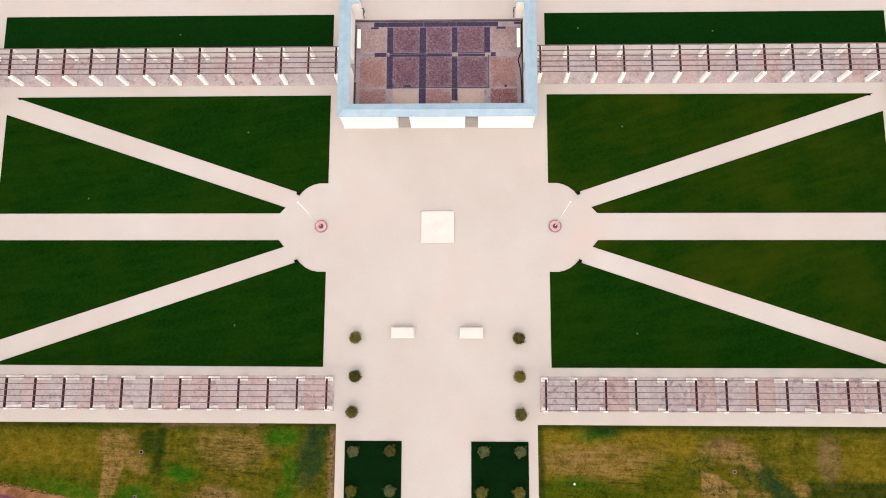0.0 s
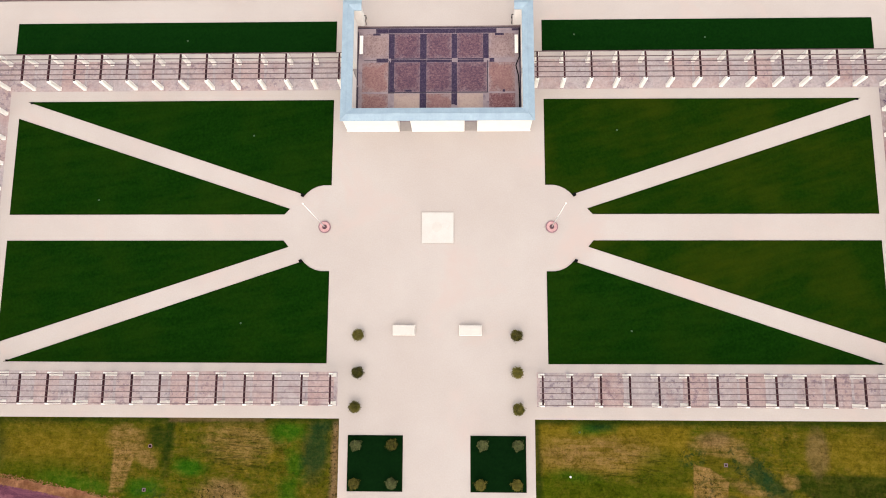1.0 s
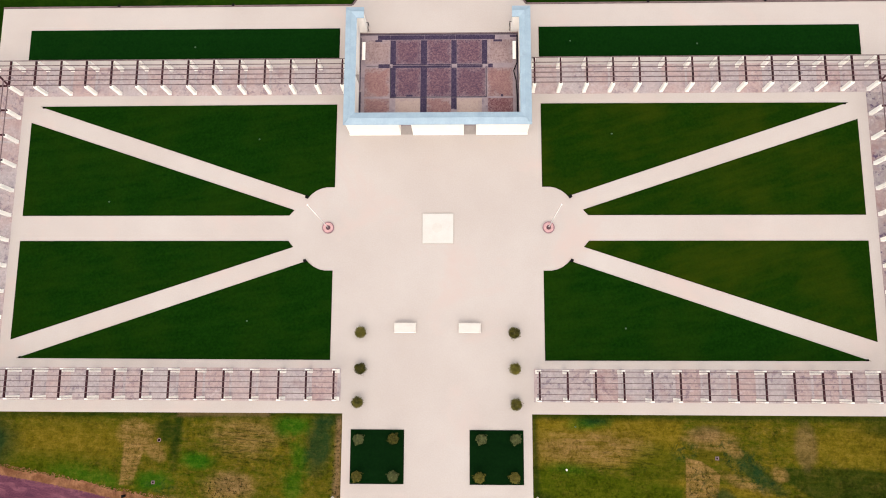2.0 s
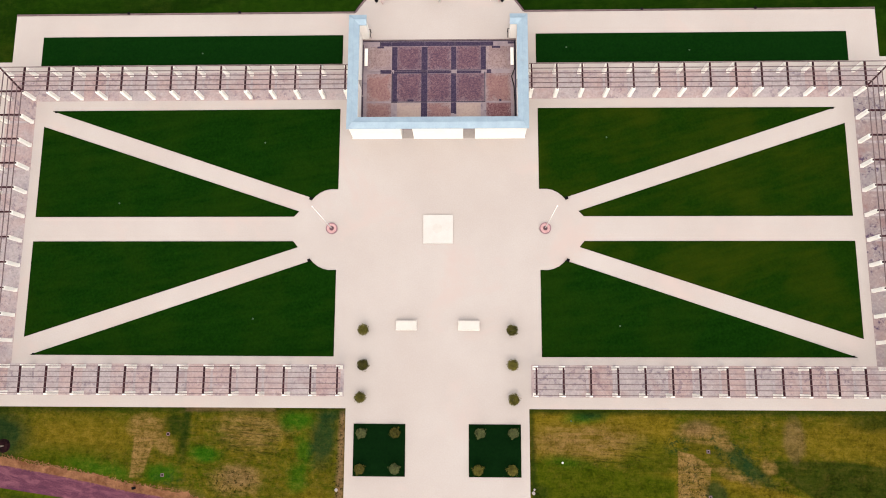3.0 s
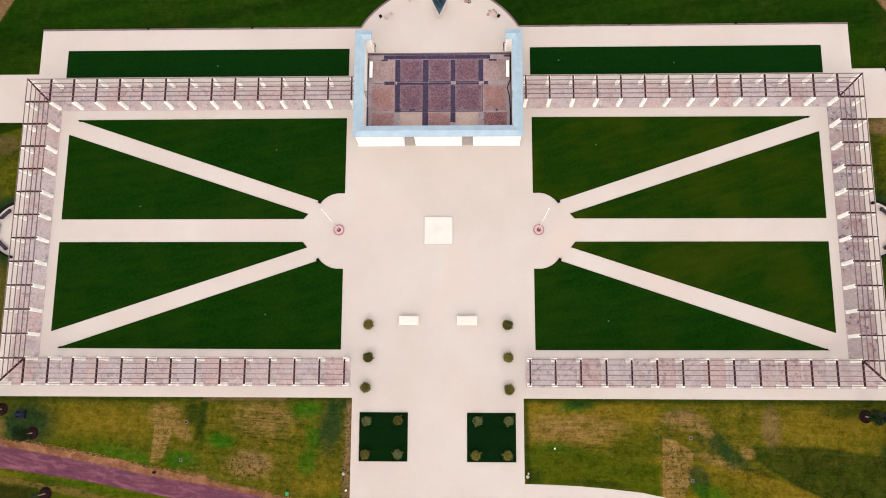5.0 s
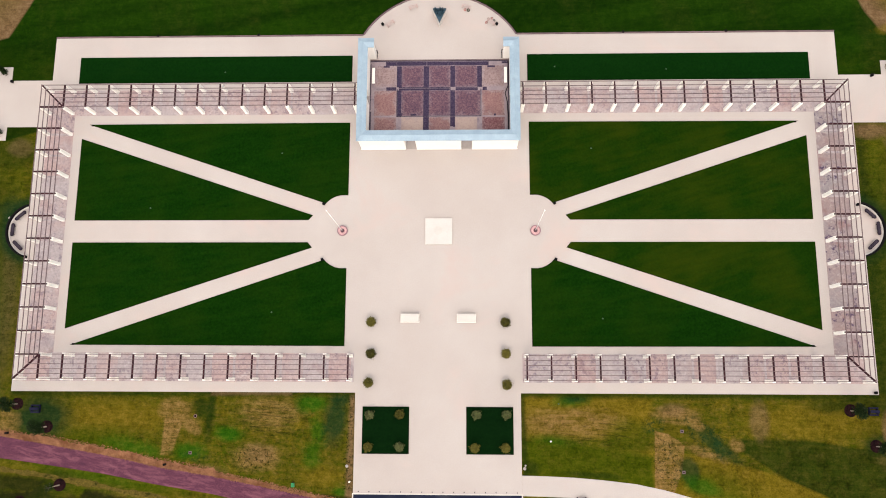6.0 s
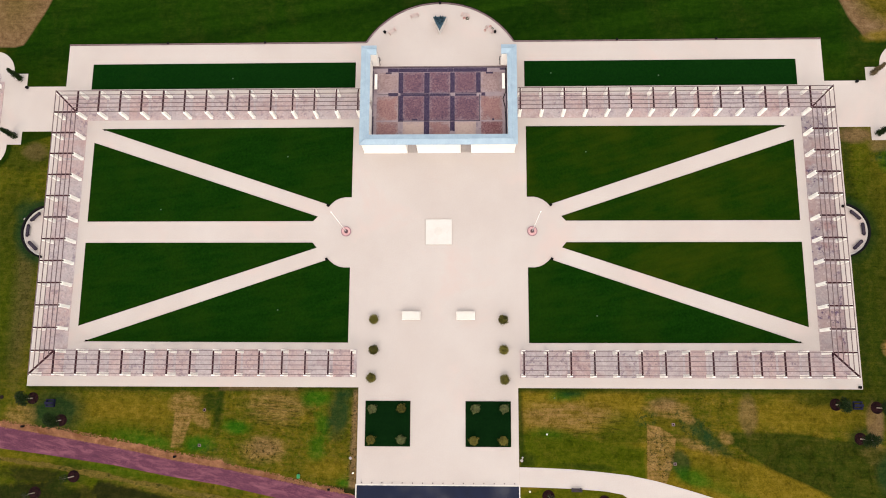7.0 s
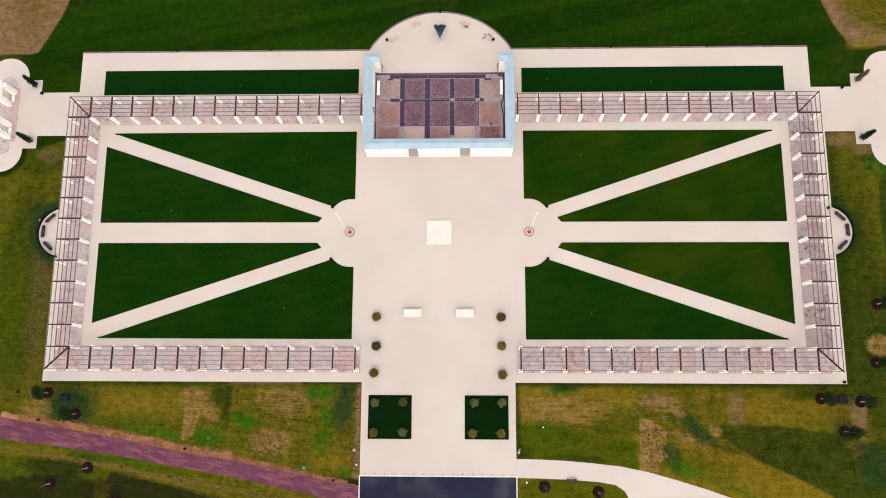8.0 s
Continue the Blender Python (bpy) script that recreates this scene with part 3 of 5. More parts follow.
M_MEADOW = [meadow("north_meadow", SPOTS_NORTH, 0.12, 0.12), meadow("west_meadow", SPOTS_WEST + SPOTS_SOUTH_WEST + SPOTS_SOUTH_MIDDLE + SPOTS_WET), meadow("east_meadow", SPOTS_EAST + SPOTS_SOUTH_EAST + SPOTS_DUG)]
M_ROAD = resin("purple_resin_path")
M_VERGE = surface("dry_verge", (0.135, 0.060, 0.030), (0.315, 0.152, 0.076), 0.95, 0.9, 5.0, bump=0.4, stain=(0.150, 0.062, 0.028), stain_scale=0.5, stain_at=0.50, spec=0.05)
M_VERGE_OLIVE = surface("olive_verge", (0.036, 0.030, 0.004), (0.128, 0.088, 0.018), 0.95, 0.9, 5.0, bump=0.4, stain=(0.022, 0.022, 0.003), stain_scale=0.9, stain_at=0.50, spec=0.05)
M_MULCH = surface("dark_bark_mulch", (0.003, 0.0015, 0.002), (0.022, 0.0085, 0.0090), 0.95, 2.0, 9.0, bump=0.8, spec=0.03)
M_BARK = surface("pale_bark", (0.20, 0.15, 0.11), (0.42, 0.35, 0.28), 0.9, 3.0, 20.0, bump=0.4)
M_TWIG = surface("dark_twigs", (0.020, 0.016, 0.010), (0.060, 0.048, 0.032), 0.9, 3.0, 20.0, bump=0.2)
M_LEAF = surface("olive_leaf", (0.017, 0.019, 0.003), (0.150, 0.128, 0.024), 0.8, 3.0, 14.0, bump=0.1, spec=0.1, per_object=0.14)
M_LEAF_PALE = surface("silver_leaf", (0.015, 0.021, 0.006), (0.150, 0.160, 0.060), 0.8, 3.0, 14.0, bump=0.1, spec=0.1)
M_LEAF_DARK = surface("dark_leaf", (0.004, 0.010, 0.003), (0.017, 0.030, 0.007), 0.8, 3.0, 14.0, bump=0.1, spec=0.05)
M_LEAF_BROWN = surface("browned_leaf", (0.045, 0.035, 0.014), (0.13, 0.085, 0.035), 0.8, 3.0, 14.0, bump=0.1)
M_SPRINKLER = surface("pale_green_plastic", (0.028, 0.062, 0.028), (0.05, 0.095, 0.045), 0.6, 3.0, 14.0)
M_GREEN_PLASTIC = surface("green_plastic", (0.010, 0.13, 0.040), (0.022, 0.20, 0.065), 0.5, 3.0, 14.0)
M_BRONZE = surface("green_black_bronze", (0.012, 0.030, 0.042), (0.05, 0.095, 0.125), 0.45, 3.0, 14.0, metal=0.6, bump=0.4)
M_BLACK = surface("black_painted_metal", (0.002, 0.002, 0.002), (0.007, 0.006, 0.007), 0.7, 1.0, 10.0, spec=0.05)
M_NAVY = surface("navy_painted_metal", (0.004, 0.004, 0.015), (0.011, 0.011, 0.032), 0.6, 1.0, 10.0, spec=0.1)
M_BENCH = surface("dark_bench_timber", (0.016, 0.011, 0.020), (0.044, 0.034, 0.046), 0.7, 2.0, 12.0, spec=0.15)
M_BENCH_RIM = surface("dark_bench_frame", (0.010, 0.006, 0.012), (0.026, 0.018, 0.028), 0.7, 2.0, 12.0, spec=0.1)
M_WHITE = surface("white_painted_metal", (0.78, 0.76, 0.73), (0.85, 0.83, 0.80), 0.35, 1.0, 12.0, bump=0.02)
M_PINK = surface("pink_granite", (0.40, 0.22, 0.215), (0.56, 0.34, 0.33), 0.6, 2.0, 14.0)
M_PLUM = surface("plum_granite", (0.16, 0.085, 0.10), (0.28, 0.16, 0.18), 0.6, 2.0, 14.0)
M_POPPY = surface("faded_poppy_red", (0.24, 0.085, 0.075), (0.36, 0.14, 0.12), 0.8, 3.0, 14.0)
M_COLLAR = surface("dark_bronze_collar", (0.050, 0.026, 0.034), (0.110, 0.060, 0.070), 0.5, 2.0, 14.0)
M_RED = surface("faded_red_seat", (0.40, 0.295, 0.265), (0.46, 0.345, 0.315), 0.8, 2.0, 12.0)


def water(name):
    m, n, l, bsdf, geo = nodes_of(name)
    pos = geo.outputs["Position"]
    col = ramp_node(n, l, noise_node(n, l, pos, 0.3, 4.0, 0.6), [(0.35, (0.0008, 0.0028, 0.0140)), (0.7, (0.0018, 0.0050, 0.0220))])
    l.new(col, bsdf.inputs["Base Color"])
    bsdf.inputs["Roughness"].default_value = 0.04
    bsdf.inputs["IOR"].default_value = 1.33
    bsdf.inputs["Specular IOR Level"].default_value = 0.42
    bump_on(n, l, bsdf, noise_node(n, l, pos, 0.9, 3.0, 0.5), 0.04, 0.02)
    return m


M_WATER = water("pool_water")


# ---- mesh helpers ----
def box(bm, x0, x1, y0, y1, z0, z1, bevel=0.0):
    made = bmesh.ops.create_cube(bm, size=1.0)
    bmesh.ops.scale(bm, verts=made["verts"], vec=(x1 - x0, y1 - y0, z1 - z0))
    bmesh.ops.translate(bm, verts=made["verts"], vec=((x0 + x1) / 2, (y0 + y1) / 2, (z0 + z1) / 2))
    if bevel:
        edges = list({e for v in made["verts"] for e in v.link_edges})
        bmesh.ops.bevel(bm, geom=edges, offset=bevel, segments=1, affect="EDGES")
    return bm


def prism(bm, outline, z0, z1):
    """A slab with that outline, given counter-clockwise."""
    low = [bm.verts.new((x, y, z0)) for x, y in outline]
    high = [bm.verts.new((x, y, z1)) for x, y in outline]
    top, k = bm.faces.new(high), len(outline)
    for i in range(k):
        bm.faces.new((low[i], low[(i + 1) % k], high[(i + 1) % k], high[i]))
    base = bm.faces.new(low[::-1])
    for f in (top, base):
        f.normal_update()
    bmesh.ops.triangulate(bm, faces=[top, base], ngon_method="EAR_CLIP")
    return bm


def tube(bm, a, b, r0, r1, sides=8, caps=True):
    a, b = Vector(a), Vector(b)
    made = bmesh.ops.create_cone(bm, cap_ends=caps, segments=sides, radius1=r0, radius2=r1, depth=(b - a).length)
    turn = (b - a).to_track_quat("Z", "Y").to_matrix().to_4x4()
    bmesh.ops.transform(bm, verts=made["verts"], matrix=Matrix.Translation((a + b) / 2) @ turn)
    return bm


def ring(bm, cx, cy, r0, r1, z0, z1, a0=0.0, a1=360.0, steps=48):
    """A flat band bent round a centre."""
    full = a1 - a0 >= 359.9
    k = steps if full else steps + 1
    loops = []
    for i in range(k):
        a = radians(a0 + (a1 - a0) * i / steps)
        c, s = math.cos(a), math.sin(a)
        loops.append([bm.verts.new((cx + r * c, cy + r * s, z)) for r, z in ((r0, z0), (r1, z0), (r1, z1), (r0, z1))])
    for i in range(steps):
        p, q = loops[i], loops[(i + 1) % k]
        for j in range(4):
            bm.faces.new((p[j], p[(j + 1) % 4], q[(j + 1) % 4], q[j]))
    if not full:
        bm.faces.new(loops[0][::-1])
        bm.faces.new(loops[-1])
    return bm


def disc(cx, cy, r, steps=40, a0=0.0, a1=360.0):
    return [(cx + r * math.cos(radians(a0 + (a1 - a0) * i / steps)), cy + r * math.sin(radians(a0 + (a1 - a0) * i / steps))) for i in range(steps + (0 if a1 - a0 >= 359.9 else 1))]


def grown(outline, d):
    """The outline moved outwards by d."""
    k, out = len(outline), []
    for i in range(k):
        p, q, r = (Vector(outline[j % k]) for j in (i - 1, i, i + 1))
        e, f = (q - p).normalized(), (r - q).normalized()
        n1, n2 = Vector((e.y, -e.x)), Vector((f.y, -f.x))
        b = n1 + n2
        b = b / max(b.dot(b) / 2, 0.35)
        v = q + b * d
        out.append((v.x, v.y))
    return out


def mirrored(outline):
    return [(-x, y) for x, y in reversed(outline)]


def mesh_of(name, bm, material, smooth=False):
    bmesh.ops.recalc_face_normals(bm, faces=bm.faces)
    me = bpy.data.meshes.new(name)
    bm.to_mesh(me)
    bm.free()
    me.materials.append(material)
    if smooth:
        for p in me.polygons:
            p.use_smooth = True
    return me


def solid(name, bm, material, label, category, group="", kind="", smooth=False):
    return tagged(new(name, mesh_of(name, bm, material, smooth)), label, category, group, kind)


def thing(name, label, category, at=(0, 0, 0), group="", kind=""):
    ob = tagged(new(name), label, category, group, kind)
    ob.location = at
    ob.empty_display_size = 0.2
    return ob


def part(name, bm, material, parent, label="", smooth=False):
    ob = new(name, mesh_of(name, bm, material, smooth))
    ob.parent = parent
    if label:
        tagged(ob, label)
    return ob


# ---- the ground and the paved court ----
bm = bmesh.new()
prism(bm, [(-1500, -1500), (1500, -1500), (1500, 1500), (-1500, 1500)], -0.6, -0.03)
for at, across in (((0, 20, 0), (0, 1, 0)), ((0, 0, 0), (1, 0, 0))):
    bmesh.ops.bisect_plane(bm, geom=bm.verts[:] + bm.edges[:] + bm.faces[:], plane_co=at, plane_no=across)
meadow_sheet = solid("ground", bm, M_MEADOW[0], "rough mown meadow with straw and bare patches", "ground", kind="structure")


def by_area(ob):
    """North, west and east of the court the meadow has its own patches."""
    for m in M_MEADOW[1:]:
        ob.data.materials.append(m)
    for f in ob.data.polygons:
        f.material_index = 0 if f.center.y > 20 else 1 if f.center.x < 0 else 2


by_area(meadow_sheet)

# half of the outline of the paving, from the pool up the east side to the crown of the terrace
LOBE = 3.4
half = [(11.25, -35.68), (11.25, -22.53), (58.95, -22.53), (58.95, -3.46)]
half += disc(57.9, 0.0, 3.61, 16, -73, 73)
half += [(58.95, 3.46), (58.95, 15.55), (63.55, 15.55), (63.55, 13.5), (65.75, 13.5)]
half += disc(69.15, 13.1, LOBE, 16, 180, 360)
half += [(84.0, 13.1), (84.0, 25.2), (72.55, 25.2)]
half += disc(69.15, 25.2, LOBE, 16, 0, 180)
half += [(65.75, 24.88), (63.55, 24.88), (63.55, 22.75), (57.4, 22.75), (57.4, 29.38)]
half += disc(0, 22.7, 13.05, 26, 31.3, 90)
bm = bmesh.new()
prism(bm, half + mirrored(half[:-1]), -0.3, 0.0)
solid("plaza", bm, M_PLAZA, "pale pinkish bound gravel paving of the court", "paving", kind="structure")

# kerb along the north side and round the terrace
for s in (1, -1):
    bm = bmesh.new()
    box(bm, *sorted((s * 11.35, s * 57.4)), 29.39, 29.60, -0.1, 0.10)
    solid("kerb", bm, M_KERB, "low purple-brown kerb along the north path", "kerb", kind="structure")
bm = bmesh.new()
ring(bm, 0, 22.7, 13.243, 13.38, -0.1, 0.05, 31.3, 148.7, 64)
solid("edging_strip", bm, M_EDGE, "dark steel edging strip outside the curved kerb", "edging", kind="structure")
bm = bmesh.new()
ring(bm, 0, 22.7, 13.06, 13.24, -0.1, 0.12, 31.3, 148.7, 64)
solid("kerb", bm, M_KERB, "low curved purple-brown kerb of the terrace", "kerb", kind="structure")

# footpath that leaves the court to the east, and the purple path to the west
top_edge = [(11.26, -33.28), (14.5, -33.35), (18.2, -33.5), (22.0, -33.8), (26.2, -34.25), (30.0, -35.0), (34.1, -36.1), (38.0, -37.25), (41.1, -38.3), (47.0, -40.4), (55.0, -43.7), (66.0, -49.2)]
low_edge = [(58.0, -60.0), (28.2, -60.0), (28.0, -46.0), (27.8, -41.0), (27.2, -38.8), (26.5, -37.6), (25.3, -36.8), (23.0, -36.4), (18.9, -36.1), (14.0, -35.95), (11.26, -35.9)]
bm = bmesh.new()
prism(bm, (top_edge + low_edge)[::-1], -0.25, -0.006)
solid("footpath", bm, M_PLAZA, "curving pale gravel footpath", "path", kind="structure")


def strip(points, widths):
    left, right = [], []
    for i, (p, width) in enumerate(zip(points, widths)):
        a, b = Vector(points[max(i - 1, 0)]), Vector(points[min(i + 1, len(points) - 1)])
        d = (b - a).normalized()
        nrm = Vector((-d.y, d.x)) * width / 2
        left.append(tuple(Vector(p) + nrm))
        right.append(tuple(Vector(p) - nrm))
    return right + left[::-1]


PATH_LINE = [(-110, -22.5), (-90, -25.85), (-75, -27.9), (-64.5, -29.36), (-55, -30.7), (-45, -32.25), (-38, -33.62), (-30, -34.85), (-22, -36.45), (-16.5, -37.6), (-11.4, -38.55)]
bm = bmesh.new()
PATH_WIDTHS = [3.6, 3.4, 3.2, 3.05, 2.7, 2.4, 2.25, 2.25, 2.4, 2.5, 2.6]
prism(bm, strip(PATH_LINE, PATH_WIDTHS), -0.2, -0.008)
solid("resin_path", bm, M_ROAD, "worn purple resin path through the grass", "path", kind="structure")
rng = random.Random(4)
upper = [(x + rng.uniform(-0.2, 0.2), y + w / 2 - 0.03) for (x, y), w in zip(PATH_LINE[1:], PATH_WIDTHS[1:])]
outer = []
VERGE = [0.1, 0.2, 0.75, 1.0, 1.0, 0.95, 0.5, 0.35, 0.3, 0.1]
for i in range(320):
    f = i / 319 * (len(upper) - 1.001)
    k = int(f)
    a, b = Vector(upper[k]), Vector(upper[k + 1])
    p = a.lerp(b, f - k)
    outer.append((p.x, p.y + VERGE[k] + 0.35 * noise.noise((p.x * 0.23, 3.1, 0)) + 0.2 * noise.noise((p.x * 0.9, 0, 1)) + 0.14 * noise.noise((p.x * 5.3, 6.0, 1))))
bm = bmesh.new()
prism(bm, [(x, y - 0.3) for x, y in upper] + outer[::-1], -0.2, -0.016)
solid("path_verge", bm, M_VERGE, "dry brown grass verge beside the purple path", "verge", kind="structure")
low, high = [], []
for i in range(140):
    x = -72.0 + i * 0.42
    k = next(j for j in range(len(PATH_LINE) - 1) if PATH_LINE[j][0] <= x <= PATH_LINE[j + 1][0])
    (xa, ya), (xb, yb) = PATH_LINE[k], PATH_LINE[k + 1]
    y = ya + (yb - ya) * (x - xa) / (xb - xa) - 2.85
    high.append((x, y + 0.3 + 0.5 * noise.noise((x * 0.3, 8.2, 0)) + 0.25 * noise.noise((x * 2.6, 1.0, 4))))
    low.append((x, y - 0.3 + 0.5 * noise.noise((x * 0.3, 2.2, 7)) + 0.25 * noise.noise((x * 2.9, 5.0, 1))))
bm = bmesh.new()
prism(bm, low + high[::-1], -0.2, -0.018)
solid("path_verge", bm, M_VERGE_OLIVE, "thin dry olive strip of longer grass", "verge", kind="structure")


# ---- lawns ----
def lawn(outline, material, label, tips=()):
    """A turf slab inside dark edging; tips are the sharp corners that carry a small dark plate."""
    ob = thing("lawn", label, "lawn", kind="structure")
    bm = bmesh.new()
    prism(bm, grown(outline, 0.10), -0.05, 0.045)
    part("edging", bm, M_EDGE, ob, "dark steel edging")
    bm = bmesh.new()
    prism(bm, grown(outline, 0.06), 0.0, 0.075)
    part("turf", bm, material, ob)
    for x, y in tips:
        bm = bmesh.new()
        box(bm, x - 0.17, x + 0.17, y - 0.12, y + 0.12, 0.0, 0.09)
        part("corner_plate", bm, M_BLACK, ob, "small black corner plate")
    return ob


east = [
    ([(13.0, 15.83)] + [(13.0, 5.2), (13.9, 5.2), (14.6, 5.05), (15.3, 4.72), (15.9, 4.25), (16.2, 3.9), (16.42, 4.12), (51.15, 15.83)], [(50.75, 15.72)], "dark green mown triangular lawn with worn streaks"),
    ([(18.55, 1.6), (52.1, 1.6), (52.1, 13.56), (18.04, 2.15)], [], "dark green mown wedge-shaped lawn"),
    ([(18.04, -2.42), (52.1, -13.78), (52.1, -1.8), (18.55, -1.8)], [], "dark green mown wedge-shaped lawn"),
    ([(13.0, -16.15), (51.2, -16.15), (16.45, -4.42), (16.2, -4.22), (15.9, -4.55), (15.3, -5.02), (14.6, -5.35), (13.9, -5.5), (13.0, -5.5)], [(50.8, -16.06)], "dark green mown triangular lawn"),
    ([(12.9, 22.3), (53.3, 22.3), (53.3, 26.17), (12.9, 26.17)], [], "long narrow strip of dark mown lawn"),
]
for outline, tips, label in east:
    outline = outline if sum(a[0] * b[1] - b[0] * a[1] for a, b in zip(outline, outline[1:] + outline[:1])) > 0 else outline[::-1]
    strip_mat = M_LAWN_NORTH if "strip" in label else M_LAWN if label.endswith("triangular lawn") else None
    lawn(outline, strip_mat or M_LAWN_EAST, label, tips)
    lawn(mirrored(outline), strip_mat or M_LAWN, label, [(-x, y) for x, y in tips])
for s in (1, -1):
    sq = [(s * 3.96, -30.5), (s * 10.1, -30.5), (s * 10.1, -24.47), (s * 3.96, -24.47)]
    lawn(sq if s > 0 else sq[::-1], M_TURF, "square planting bed of very dark turf")


# ---- pergola: paving bays, columns and the oak frame ----
BAY_X, X_IN, X_OUT, X_END = 3.227, 53.88, 57.18, 11.93
Y_IN, Y_OUT, BAY_Y = 17.57, 20.80, 3.19455
row_x = [X_END + BAY_X * k for k in range(14)]
row_y = [-Y_IN + BAY_Y * k for k in range(12)]

column = thing("stone_column", "square white limestone column carrying the oak pergola", "column", (0, 0, 0), "pergola columns")
shaft = part("shaft", box(bmesh.new(), -0.215, 0.215, -0.215, 0.215, 0.08, 2.62, 0.02), M_STONE, column)
part("base", box(bmesh.new(), -0.235, 0.235, -0.235, 0.235, -0.02, 0.10, 0.02), M_STONE, column)
part("cap", box(bmesh.new(), -0.17, 0.17, -0.17, 0.17, 2.60, 2.705, 0.01), M_STONE, shaft)
spots = []
for s in (1, -1):
    for yn in (Y_IN, Y_OUT, -Y_IN, -Y_OUT):
        spots += [(s * x, yn) for x in row_x]
    for y in row_y[1:-1]:
        spots += [(s * X_IN, y), (s * X_OUT, y)]
    spots += [(s * X_OUT, y) for y in (Y_IN, -Y_IN, Y_OUT, -Y_OUT)]
column.location = (*spots[0], 0)
for x, y in spots[1:]:
    copy_thing(column, pose(x, y, 0))

for s in (1, -1):
    frame_ob = thing("pergola_frame", "dark oak pergola frame of beams and thin rafters on columns", "pergola", group="pergola frames")
    beam_y = mesh_of("cross_beam", box(bmesh.new(), -0.095, 0.095, -0.05, Y_OUT - Y_IN + 0.05, 2.70, 2.95, 0.015), M_OAK)
    beam_x = mesh_of("cross_beam", box(bmesh.new(), -0.10, X_OUT - X_IN + 0.10, -0.095, 0.095, 2.70, 2.95, 0.015), M_OAK)
    for x in row_x:
        for y in (Y_IN, -Y_OUT):
            ob = new("cross_beam", beam_y)
            ob.parent, ob.location = frame_ob, (s * x, y, 0)
    for y in row_y:
        ob = new("cross_beam", beam_x)
        ob.parent, ob.location = frame_ob, (X_IN if s > 0 else -X_OUT, y, 0)
    for v in (1, -1):
        bm = bmesh.new()
        a, b = Vector((s * X_IN, v * Y_IN, 2.83)), Vector((s * X_OUT, v * Y_OUT, 2.83))
        long = (b - a).length
        box(bm, 0, long + 0.15, -0.10, 0.10, -0.115, 0.135, 0.015)
        bmesh.ops.transform(bm, verts=bm.verts, matrix=Matrix.Translation(a) @ Matrix.Rotation(math.atan2(b.y - a.y, b.x - a.x), 4, "Z"))
        part("corner_beam", bm, M_OAK, frame_ob)
    for i in range(6):
        f = i / 5
        yy, xx = Y_IN + (Y_OUT - Y_IN) * f, X_IN + (X_OUT - X_IN) * f
        w = 0.04
        for v in (1, -1):
            part("rafter", box(bmesh.new(), *sorted((s * (X_END - 0.35), s * (xx + w))), v * yy - w, v * yy + w, 2.95, 3.06), M_RAFTER, frame_ob)
        part("rafter", box(bmesh.new(), s * xx - w, s * xx + w, -yy + w, yy - w, 2.95, 3.06), M_RAFTER, frame_ob)

